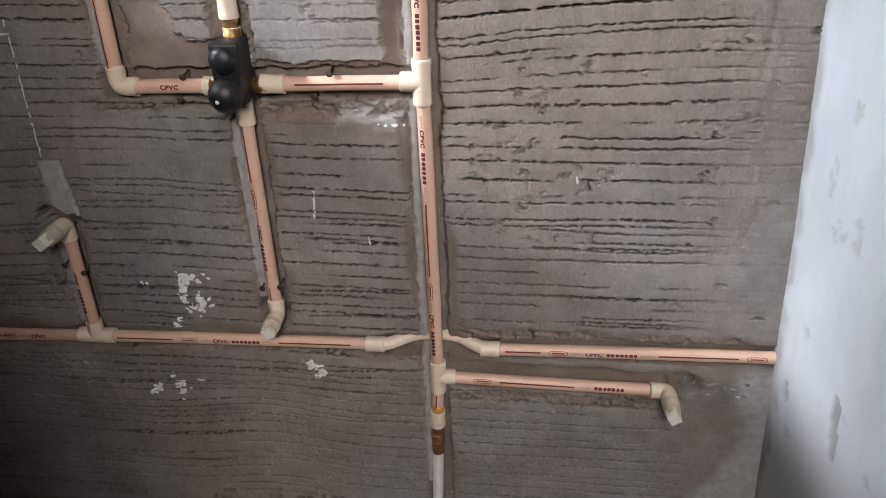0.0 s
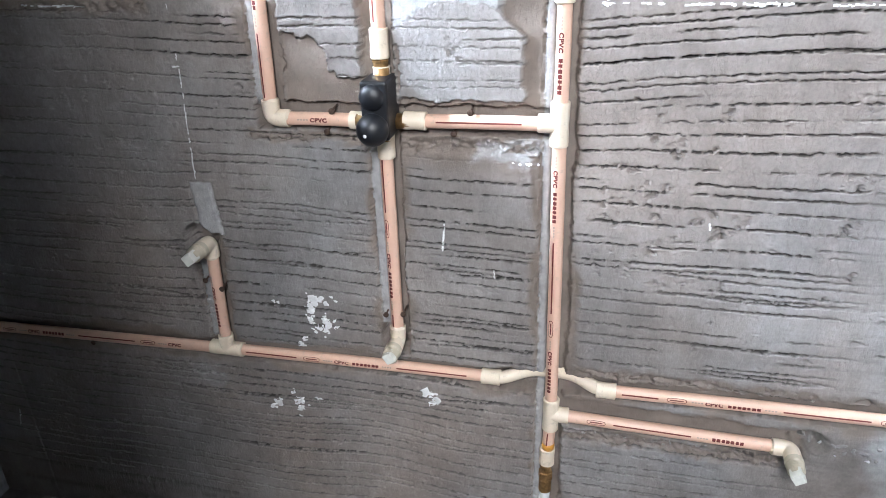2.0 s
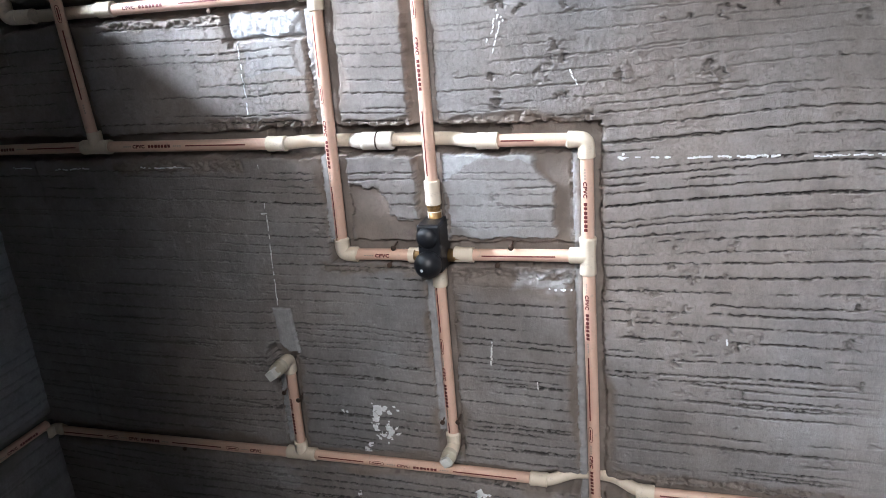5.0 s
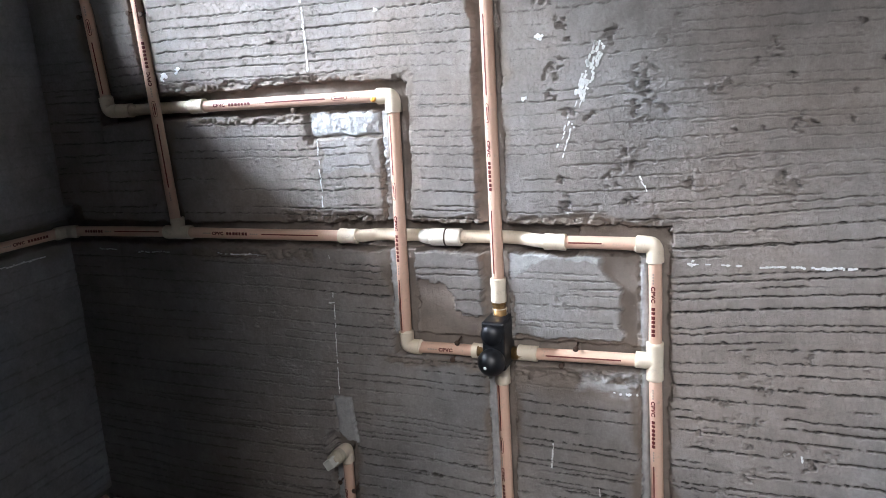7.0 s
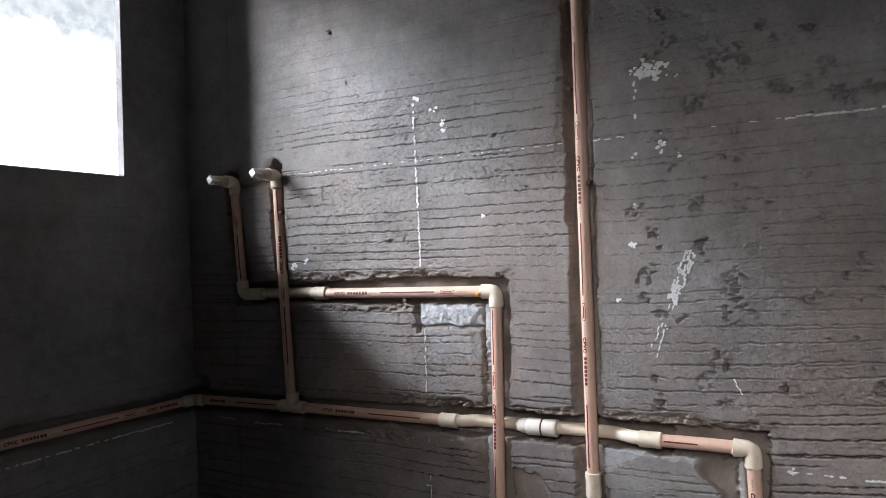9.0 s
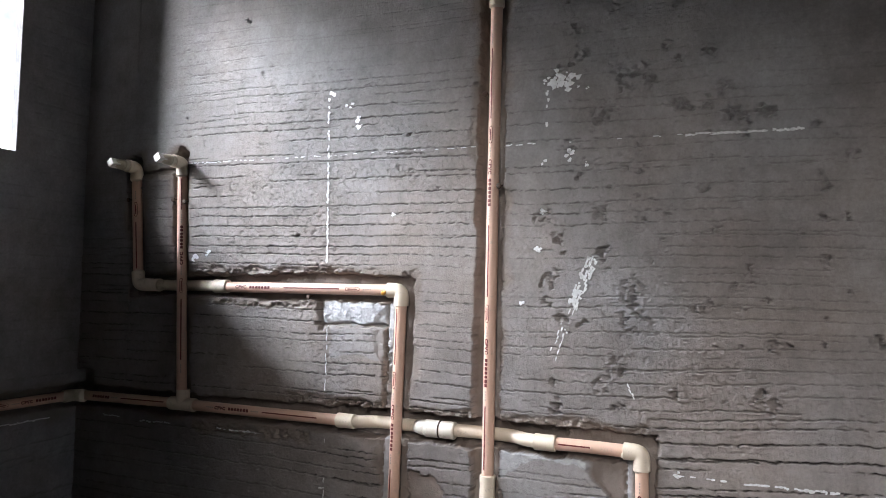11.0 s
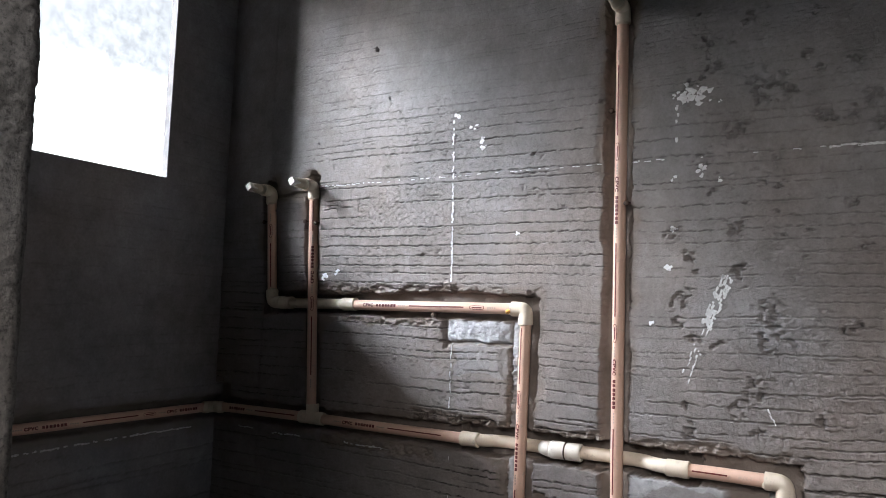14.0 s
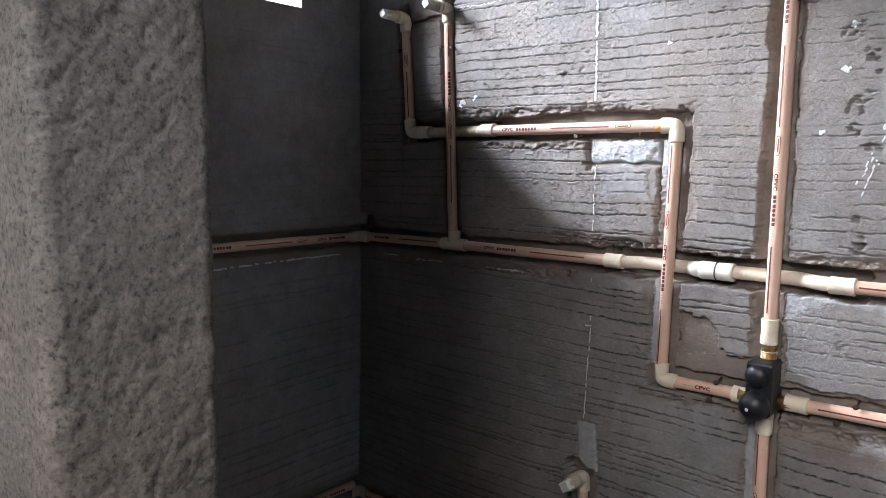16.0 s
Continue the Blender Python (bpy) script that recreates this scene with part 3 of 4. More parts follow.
def partition():
    """The stub wall beside the doorway, of rough concrete, with a rounded arris."""
    x_in, y_in, y_out, r = -0.374, 0.018, -0.069, 0.008
    plan = [(x, y_in, 0, 1) for x in np.arange(-1.46, -0.50, 0.02)] + [(x, y_in, 0, 1) for x in np.arange(-0.50, x_in - r, 0.004)]
    plan += [(x_in - r + r * math.sin(a), y_in - r + r * math.cos(a), math.sin(a), math.cos(a)) for a in np.linspace(0, math.pi / 2, 5)]
    plan += [(x_in, y, 1, 0) for y in np.arange(y_in - r - 0.0018, y_out + r, -0.0018)]
    plan += [(x_in - r + r * math.cos(a), y_out + r - r * math.sin(a), math.cos(a), -math.sin(a)) for a in np.linspace(0, math.pi / 2, 5)]
    plan += [(x, y_out, 0, -1) for x in np.arange(x_in - r - 0.005, -0.9, -0.005)] + [(x, y_out, 0, -1) for x in np.arange(-0.9, -2.25, -0.03)]
    plan = np.array(plan)
    run = np.concatenate([[0], np.cumsum(np.hypot(*np.diff(plan[:, :2], axis=0).T))])
    zs = np.concatenate([np.arange(-0.05, 0.7, 0.02), np.arange(0.7, 2.0, 0.0018), np.arange(2.0, TOP + 0.02, 0.02)])
    s, z = np.meshgrid(run, zs)
    skew = z + 0.5 * s
    plain_patch = step(0.52, 0.62, fbm(s, z, 0.09, 127, 3))
    lump = 0.004 * (fbm(s, z, 0.05, 121, 3) - 0.5) + 0.0012 * (fbm(s, skew, 0.006, 122, 3) - 0.5)
    pit = 0.0005 * step(0.60, 0.70, fbm(s * 1.3, skew, 0.0048, 123, 2)) + 0.0004 * step(0.64, 0.76, fbm(s, z, 0.0045, 125, 2))
    out = lump - pit * (1 - 0.85 * plain_patch)
    lean = 0.025 * np.clip(1.30 - z, -0.6, 0.6)
    pts = np.stack([plan[None, :, 0] + lean + plan[None, :, 2] * out, plan[None, :, 1] + plan[None, :, 3] * out, z], -1)[:, ::-1]
    ob = new("wall_south", grid_mesh("wall_south", pts, CONCRETE))
    tagged(ob, "rough pitted bare concrete wall end beside the doorway", "wall", kind="structure")
    bm = bmesh.new()
    box(bm, -2.25, x_in - 0.02, y_out + 0.02, y_in - 0.02, -0.05, TOP)
    part("masonry", bm, CONCRETE, ob, smooth=False)


def putty_coat():
    """Trowelled putty: nearly even, with broad clouds, and bare cement where it has flaked."""
    m, t, b = nodes_of("bluish_white_putty")
    cloud = ramp(t, noise_tex(t, 4.5, 4, 0.5), [(0.3, (0.47, 0.51, 0.54)), (0.7, (0.57, 0.605, 0.63))])
    drag = ramp(t, noise_tex(t, 26, 5, 0.6, (1, 1, 0.4)), [(0.3, (0.95, 0.95, 0.95)), (0.7, (1.04, 1.04, 1.04))])
    a = t.nodes.new("ShaderNodeAttribute")
    a.attribute_name = "fill"
    cement_tone = ramp(t, noise_tex(t, 40, 5, 0.6), [(0.3, (0.22, 0.22, 0.21)), (0.7, (0.33, 0.325, 0.315))])
    t.links.new(mix(t, a.outputs["Fac"], mix(t, 1.0, cloud, drag, "MULTIPLY"), cement_tone), b.inputs["Base Color"])
    b.inputs["Roughness"].default_value = 0.62
    bump(t, b, noise_tex(t, 60, 5, 0.6), 0.35, 0.0012)
    return m


PUTTY_WALL = putty_coat()
side_wall()
white_wall()
partition()

bm = bmesh.new()
box(bm, -2.3, 2.0, -1.6, W + 0.2, -0.12, FLOOR)
structure("floor", bm, SCREED, "bare grey cement screed floor", "floor")
bm = bmesh.new()
box(bm, -2.3, 2.0, -1.6, W + 0.2, TOP, TOP + 0.12)
structure("ceiling", bm, CEMENT_SIDE, "bare grey concrete slab ceiling", "ceiling")
bm = bmesh.new()
box(bm, 0.64, 2.0, -0.069, 0.04, -0.05, TOP)
structure("wall_anteroom_north", bm, CONCRETE, "bare concrete wall beyond the doorway", "wall")
# lintel added out of view to keep the fill lamp off the upper wall
bm = bmesh.new()
box(bm, -0.40, 0.64, -0.067, 0.014, 2.02, TOP)
structure("wall_lintel_light_stop", bm, CONCRETE, "concrete lintel added over the doorway, out of view, to cut light", "wall")
bm = bmesh.new()
box(bm, 1.86, 2.0, -1.6, -0.069, -0.05, TOP)
structure("wall_anteroom_east", bm, CEMENT_SIDE, "grey plastered wall of the outer room", "wall")
bm = bmesh.new()
box(bm, -2.3, -2.16, -1.6, -0.069, -0.05, TOP)
structure("wall_anteroom_west", bm, CEMENT_SIDE, "grey plastered side wall of the outer room", "wall")
# unseen wall added behind the fill lamp; its high opening is assumed
bm = bmesh.new()
for x0, x1, z0, z1 in ((-2.16, -0.3, -0.05, TOP), (0.55, 1.86, -0.05, TOP), (-0.3, 0.55, -0.05, 1.95), (-0.3, 0.55, 2.86, TOP)):
    box(bm, x0, x1, -1.6, -1.46, z0, z1)
structure("wall_anteroom_south", bm, CEMENT_SIDE, "unseen grey wall added behind the fill lamp, with an assumed opening", "wall")


def backdrop():
    """What lies outside the small window: a pale facade made to glow, patchy higher up."""
    m, t, b = nodes_of("emissive_facade")
    g = t.nodes.new("ShaderNodeNewGeometry")
    split = t.nodes.new("ShaderNodeSeparateXYZ")
    t.links.new(g.outputs["Position"], split.inputs[0])
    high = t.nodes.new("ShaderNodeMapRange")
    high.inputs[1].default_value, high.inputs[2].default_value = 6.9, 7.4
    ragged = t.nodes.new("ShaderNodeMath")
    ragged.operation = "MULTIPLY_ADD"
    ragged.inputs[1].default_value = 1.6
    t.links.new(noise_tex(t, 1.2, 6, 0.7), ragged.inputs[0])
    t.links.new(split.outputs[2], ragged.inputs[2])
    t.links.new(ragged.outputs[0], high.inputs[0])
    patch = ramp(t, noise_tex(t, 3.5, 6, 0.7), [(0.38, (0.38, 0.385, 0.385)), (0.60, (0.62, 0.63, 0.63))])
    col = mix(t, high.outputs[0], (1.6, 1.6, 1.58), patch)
    # the facade's brightness is put in as emission, not cast by lamps
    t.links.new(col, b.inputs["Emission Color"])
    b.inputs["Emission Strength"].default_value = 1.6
    b.inputs["Base Color"].default_value = (0.6, 0.6, 0.6, 1)
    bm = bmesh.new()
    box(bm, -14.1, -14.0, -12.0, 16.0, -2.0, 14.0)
    tagged(mesh_object("backdrop", bm, m, smooth=False), "pale facade backdrop outside the window, bright by its own emission", "backdrop", kind="structure")


backdrop()

# ---- plumbing ----
R = 0.0111                    # three-quarter inch pipe
PRINT_R = R + 0.00035


def wrapped(name, bm, material):
    """Lays a flat drawing (x along the pipe, z up) round the front of a pipe."""
    for v in (-0.0045, -0.003, -0.0015, 0, 0.0015, 0.003, 0.0045):
        bmesh.ops.bisect_plane(bm, geom=[*bm.verts, *bm.edges, *bm.faces], plane_co=(0, 0, v), plane_no=(0, 0, 1))
    for v in bm.verts:
        a = v.co.z / PRINT_R
        v.co = Vector((v.co.x, -PRINT_R * math.cos(a), PRINT_R * math.sin(a)))
    me = bpy.data.meshes.new(name)
    bm.to_mesh(me)
    bm.free()
    me.materials.append(material)
    return me


def flat(bm, x0, x1, z0, z1):
    bm.faces.new([bm.verts.new((x, 0, z)) for x, z in ((x0, z0), (x1, z0), (x1, z1), (x0, z1))])


def lettering_mesh():
    data = bpy.data.curves.new("lettering", "FONT")
    data.body, data.size, data.space_character, data.offset = "CPVC", 0.0088, 1.16, 0.00055
    ob = new("lettering", data)
    bpy.context.view_layer.update()
    me = bpy.data.meshes.new_from_object(ob.evaluated_get(bpy.context.evaluated_depsgraph_get()))
    bpy.data.objects.remove(ob)
    bm = bmesh.new()
    bm.from_mesh(me)
    for v in bm.verts:
        v.co = Vector((v.co.x * 1.15, 0, v.co.y - 0.0031))
    return wrapped("lettering", bm, INK)


def bars_mesh():
    bm = bmesh.new()
    for k in range(7):
        flat(bm, k * 0.0076, k * 0.0076 + (0.0056, 0.0048, 0.0060)[k % 3], -0.0031, 0.0031)
    flat(bm, 0.0, 0.0516, -0.00035, 0.00035)
    return wrapped("brand_bar", bm, INK)


def small_bars_mesh():
    bm = bmesh.new()
    for k in range(4):
        flat(bm, k * 0.005, k * 0.005 + 0.0032, -0.0012, 0.0012)
    return wrapped("small_print_bar", bm, GREY_INK)


def stripe_mesh():
    bm = bmesh.new()
    flat(bm, 0, 1, -0.0013, 0.0013)
    return wrapped("stripe", bm, STRIPE)


def emblem_mesh():
    bm = bmesh.new()
    outer, inner = [], []
    for k in range(24):
        a = 2 * math.pi * k / 24
        c, s = math.cos(a), math.sin(a)
        px = math.copysign(abs(c) ** 0.5, c) * 0.0165
        pz = math.copysign(abs(s) ** 0.6, s) * 0.0042
        outer.append(bm.verts.new((px, 0, pz)))
        inner.append(bm.verts.new((px * 0.93, 0, pz * 0.78)))
    for k in range(24):
        bm.faces.new((outer[k], outer[(k + 1) % 24], inner[(k + 1) % 24], inner[k]))
    flat(bm, -0.011, 0.011, -0.0012, 0.0010)
    return wrapped("emblem", bm, STRIPE)


MARKS = {"lettering": lettering_mesh(), "brand_bar": bars_mesh(), "small_print_bar": small_bars_mesh(),
         "stripe": stripe_mesh(), "emblem": emblem_mesh()}


def mark(kind, parent, at, turn=0.0, stretch=1.0):
    ob = new(kind, MARKS[kind])
    ob.parent = parent
    ob.matrix_basis = Matrix.Translation((at, 0, 0)) @ Matrix.Rotation(turn, 4, "X") @ Matrix.Diagonal((stretch, 1, 1, 1))
    return ob


def water_pipe(p0, p1, phase=0.0, spin=0.0, printed=True, label="cream plastic water pipe with maroon print, set in a wall chase", material=None, radius=R, face=(0, -1, 0)):
    """A length of pipe from p0 to p1; the print reads in that direction. phase: where the print's 0.33 m round begins."""
    p0, p1 = Vector(p0), Vector(p1)
    long = (p1 - p0).length
    ax = (p1 - p0).normalized()
    back = -(Vector(face) - ax * Vector(face).dot(ax)).normalized()
    up = ax.cross(back)
    bm = bmesh.new()
    count = max(2, int(long / 0.04))
    bend = random.uniform(-0.0012, 0.0012)
    pts = [(long * k / count, 0, bend * math.sin(math.pi * k / count)) for k in range(count + 1)]
    sweep(bm, pts, [radius] * (count + 1), 22)
    ob = mesh_object("water_pipe", bm, material or CPVC)
    crisp(ob)
    ob.matrix_world = Matrix.Translation(p0) @ Matrix((ax, back, up)).transposed().to_4x4()
    tagged(ob, label, "pipe", group="pipes on the wall")
    if printed:
        start = -phase
        while start < long:
            turn = radians(spin)
            for kind, a, size in (("emblem", 0.018, 0.034), ("small_print_bar", 0.042, 0.02), ("lettering", 0.064, 0.028),
                                  ("brand_bar", 0.100, 0.053), ("small_print_bar", 0.158, 0.02)):
                begin = start + a - (0.017 if kind == "emblem" else 0)
                if begin > 0.014 and begin + size < long - 0.014:
                    mark(kind, ob, start + a, turn)
            s0, s1 = max(start + 0.186, 0.012), min(start + 0.318, long - 0.012)
            if s1 - s0 > 0.02:
                mark("stripe", ob, s0, turn, s1 - s0)
            start += 0.33
    return ob


SOCKET = 0.0146


def socket_profile(a, b, rad=SOCKET):
    """Points and radii of a socket from a (body end) to b (rim)."""
    a, b = Vector(a), Vector(b)
    d = b - a
    return [a, a + d * 0.25, a + d * 0.75, a + d * 0.96, b, b], [rad * 0.96, rad * 0.98, rad, rad, rad * 0.93, R * 0.99]


def elbow(p, d0, d1, label="cream plastic pipe elbow", size=0.030, material=None):
    p, d0, d1 = Vector(p), Vector(d0).normalized(), Vector(d1).normalized()
    bm = bmesh.new()
    pts, rad = [], []
    bend = 0.012
    q, r = socket_profile(p + d0 * bend, p + d0 * size)
    pts += q[::-1]
    rad += r[::-1]
    for k in range(1, 6):
        a = k / 6
        pts.append(p + d0 * bend * (1 - a) ** 2 + d1 * bend * a ** 2)
        rad.append(SOCKET * 0.95)
    q, r = socket_profile(p + d1 * bend, p + d1 * size)
    pts += q
    rad += r
    sweep(bm, pts, rad, 22, caps=False)
    ob = mesh_object("pipe_elbow", bm, material or FITTING, p)
    return tagged(crisp(ob, 50), label, "pipe fitting", group="fittings on the wall")


def tee(p, along, branch, label="cream plastic pipe tee", half=0.034):
    p, along, branch = Vector(p), Vector(along).normalized(), Vector(branch).normalized()
    bm = bmesh.new()
    q, r = socket_profile(p - along * 0.010, p - along * half)
    q2, r2 = socket_profile(p + along * 0.010, p + along * half)
    sweep(bm, q[::-1] + q2, r[::-1] + r2, 22, caps=False)
    q, r = socket_profile(p, p + branch * 0.032)
    sweep(bm, q, r, 22, caps=False)
    ob = mesh_object("pipe_tee", bm, FITTING, p)
    return tagged(crisp(ob, 50), label, "pipe fitting", group="fittings on the wall")


def coupling(p, along, half=0.019, label="cream plastic pipe coupling", material=None, rad=SOCKET, seat=None):
    p, along = Vector(p), Vector(along).normalized()
    bm = bmesh.new()
    q, r = socket_profile(p - along * 0.001, p - along * half, rad)
    q2, r2 = socket_profile(p + along * 0.001, p + along * half, rad)
    sweep(bm, q[::-1] + q2, r[::-1] + r2, 22, caps=False)
    ob = mesh_object("pipe_coupling", bm, material or FITTING, p)
    return tagged(crisp(ob, 50), label, "pipe fitting", group="fittings on the wall")


def bypass(pts, label, name="bypass_pipe"):
    """A bent piece that ducks behind a crossing pipe."""
    pts = [Vector(p) for p in pts]
    smooth = []
    for a, b, c, d in zip([pts[0]] + pts[:-2], pts[:-1], pts[1:], pts[2:] + [pts[-1]]):
        for k in range(6):
            t = k / 6
            smooth.append(0.5 * ((2 * b) + (c - a) * t + (2 * a - 5 * b + 4 * c - d) * t * t + (3 * b - a - 3 * c + d) * t ** 3))
    smooth.append(pts[-1])
    bm = bmesh.new()
    sweep(bm, smooth, [R * 1.08] * len(smooth), 20)
    return tagged(mesh_object(name, bm, FITTING, pts[0]), label, "pipe", group="pipes on the wall")


def outlet_plug(p, towards, long, label, head=0.011, wide=1.0):
    """A threaded plug in an outlet elbow: collar, tapered body, square head."""
    p, d = Vector(p), Vector(towards).normalized()
    bm = bmesh.new()
    sweep(bm, [(0, 0, 0), (0, 0, 0.010), (0, 0, 0.012), (0, 0, long * 0.72), (0, 0, long * 0.74)], [0.0125, 0.0125, 0.0104, 0.0090, 0.0075], 18)
    ob = mesh_object("pipe_plug", bm, OLD_PLUG)
    ob.matrix_world = Matrix.Translation(p) @ d.to_track_quat("Z", "Y").to_matrix().to_4x4() @ Matrix.Rotation(0.6, 4, "Z") @ Matrix.Diagonal((wide, wide, 1, 1))
    crisp(ob)
    tagged(ob, label, "pipe plug", group="plugs in the outlets")
    bm = bmesh.new()
    box(bm, -head * 0.72, head * 0.72, -head * 0.72, head * 0.72, long * 0.52, long, 0.0012)
    part("plug_head", bm, PLUG_HEAD, ob, "pale square plug head", smooth=False)
    bm = bmesh.new()
    for k in range(4):
        zz = 0.013 + k * 0.004
        sweep(bm, [(0, 0, zz), (0, 0, zz + 0.001), (0, 0, zz + 0.002)], [0.0106, 0.0117, 0.0106], 18, caps=False)
    part("thread", bm, OLD_PLUG, ob)
    return ob


PLUG_HEAD = plain("pale_plug_head", (0.70, 0.71, 0.66), 0.5)

# runs on the tapped wall: (x, z) of the centre lines
Y = W + 0.003
DEEP = W + 0.026
vertical = dict(spin=14)
water_pipe((-0.149, Y, 1.166), (-0.148, Y, 1.015), 0.02, 10)
water_pipe((-0.147, Y, 0.962), (-0.139, Y, 0.474), 0.02, 18)
water_pipe((-0.138, Y, 0.420), (-0.141, Y, 0.358), 0.19, 12)
water_pipe((-0.421, Y, 1.992), (-0.421, Y, 1.120), 0.10, 20)
water_pipe((-0.421, Y, 0.935), (-0.419, Y, 0.592), 0.21, 22)
water_pipe((-0.604, Y, 1.428), (-0.611, Y, 1.000), 0.20, 20)
water_pipe((-0.585, Y, 0.977), (-0.462, Y, 0.979), 0.02, -8)
water_pipe((-0.172, Y, 0.987), (-0.355, Y, 0.983), 0.155, 8)
water_pipe((-1.020, Y, 1.450), (-0.628, Y, 1.452), 0.035, -4)
water_pipe((-1.275, Y, 1.474), (-1.292, Y, 1.695), 0.20, 25)
water_pipe((-1.131, Y - 0.004, 1.222), (-1.157, Y, 1.700), 0.12, 30)
water_pipe((-1.436, Y, 1.187), (-1.162, Y, 1.191), 0.05, -10)
water_pipe((-1.098, Y, 1.191), (-0.732, Y, 1.192), 0.0, -8)
water_pipe((-0.302, Y, 1.191), (-0.174, Y, 1.191), 0.25, -8)
water_pipe((-0.768, Y, 0.712), (-0.771, Y, 0.532), 0.0, 15)
water_pipe((-1.440, Y, 0.486), (-0.803, Y, 0.504), 0.18, -14)
water_pipe((-0.739, Y, 0.506), (-0.262, Y, 0.513), 0.20, -14)
water_pipe((-0.030, Y, 0.513), (0.445, Y, 0.520), 0.245, -14)
water_pipe((0.236, Y, 0.439), (-0.108, Y, 0.446), 0.055, 14)
# runs along the side wall
SX = LEFT - 0.003
water_pipe((SX, 0.02, 1.181), (SX, W - 0.026, 1.186), 0.12, -8, face=(1, 0, 0))
water_pipe((SX, 0.02, 0.524), (SX, W - 0.02, 0.514), 0.12, -8, face=(1, 0, 0))

bypass([(-0.72, Y, 1.192), (-0.69, Y + 0.006, 1.192), (-0.655, DEEP, 1.192), (-0.56, DEEP, 1.192), (-0.53, DEEP - 0.006, 1.192)], "cream plastic bypass bend ducking behind a pipe")
bypass([(-0.52, DEEP - 0.008, 1.192), (-0.47, DEEP, 1.192), (-0.39, DEEP, 1.192), (-0.35, Y + 0.008, 1.191), (-0.31, Y, 1.191)], "cream plastic bypass bend ducking behind the riser")
bypass([(-1.235, Y + 0.004, 1.450), (-1.20, DEEP, 1.450), (-1.09, DEEP, 1.451), (-1.055, Y + 0.004, 1.451), (-1.03, Y, 1.451)], "cream plastic bypass bend behind the hot outlet pipe")
bypass([(-0.25, Y, 0.513), (-0.225, Y + 0.002, 0.514), (-0.175, DEEP, 0.522), (-0.110, DEEP, 0.523), (-0.065, Y + 0.004, 0.515), (-0.04, Y, 0.513)], "cream plastic bypass bend behind the supply riser")

XP, XM, ZP, ZM, YM = (1, 0, 0), (-1, 0, 0), (0, 0, 1), (0, 0, -1), (0, -1, 0)
elbow((-0.149, Y, 1.191), XM, ZM)
elbow((-0.604, Y, 1.452), XM, ZM, "cream plastic pipe elbow with amber glue run")
elbow((-0.611, Y, 0.977), XP, ZP)
elbow((-1.273, Y, 1.450), XP, (-0.02, 0, 0.25))
elbow((-1.447, W - 0.004, 1.187), XP, YM, "cream plastic pipe elbow in the room corner")
elbow((-1.447, W - 0.004, 0.495), XP, YM, "cream plastic pipe elbow in the lower room corner", 0.024)
tee((-0.148, Y, 0.988), ZP, XM)
tee((-0.138, Y, 0.447), ZP, XP)
tee((-1.130, Y, 1.191), XP, ZP)
tee((-0.771, Y, 0.506), XP, ZP)
coupling((-0.718, Y, 1.192), XP)
coupling((-0.315, Y, 1.191), XP)
coupling((-0.521, DEEP - 0.010, 1.192), XP, 0.030, "bulky pale plastic pipe union", UNION, 0.0165)
bm = bmesh.new()
sweep(bm, [(-0.5225, DEEP - 0.010, 1.192), (-0.5220, DEEP - 0.010, 1.192), (-0.5200, DEEP - 0.010, 1.192), (-0.5195, DEEP - 0.010, 1.192)], [0.0160, 0.0169, 0.0169, 0.0160], 22)
tagged(mesh_object("seal_ring", bm, RUST, (-0.521, DEEP - 0.01, 1.192)), "brown seal ring round the pipe union", "seal")
bm = bmesh.new()
sweep(bm, [(-0.572, DEEP - 0.004, 1.192), (-0.560, DEEP - 0.008, 1.192), (-0.545, DEEP - 0.010, 1.192)], [0.0125, 0.0145, 0.0150], 20)
tagged(mesh_object("pipe_coupling", bm, UNION, (-0.56, DEEP - 0.01, 1.192)), "pale tapered collar of the pipe union", "pipe fitting", group="fittings on the wall")
coupling((-1.225, Y, 1.450), XP, 0.017)
coupling((-1.036, Y, 1.451), XP, 0.017)
coupling((-0.248, Y, 0.513), XP, 0.017)
coupling((-0.045, Y, 0.513), XP, 0.017)
coupling((-0.421, Y, 1.100), ZP, 0.022, "cream plastic threaded adaptor above the mixer")
coupling((-0.420, Y, 0.944), ZP, 0.024, "cream plastic adaptor under the mixer")
coupling((-0.370, Y, 0.983), XP, 0.018, "cream plastic adaptor beside the mixer")
coupling((-0.464, Y, 0.979), XP, 0.012, "cream plastic adaptor beside the mixer")
coupling((-0.141, Y, 0.348), ZP, 0.018, "cream plastic adaptor over a brass joint")

# outlets: elbow, then the plug that closes it
for x, z, down, long, text in ((-0.421, 2.017, (0, 0, -1), 0.072, "pale plug closing the shower outlet high on the wall"),
                               (-1.294, 1.720, (0.02, 0, -0.25), 0.066, "pale plug closing the cold heater outlet"),
                               (-1.159, 1.725, (0.015, 0, -0.25), 0.066, "pale plug closing the hot heater outlet"),
                               (-0.768, 0.738, (0, 0, -1), 0.064, "ivory plug closing the bucket tap outlet"),
                               (-0.419, 0.570, (0, 0, 1), 0.050, "ivory plug closing the spout outlet"),
                               (0.268, 0.438, (-1, 0, 0), 0.064, "ivory plug closing the low outlet beside the riser")):
    elbow((x, Y, z), down, YM, "cream plastic outlet elbow facing the room", 0.030)
    outlet_plug((x, Y - 0.030, z), (0, -1, 0.0), long - 0.030 + 0.012, text, wide=1.22 if z < 1 else 1.0)


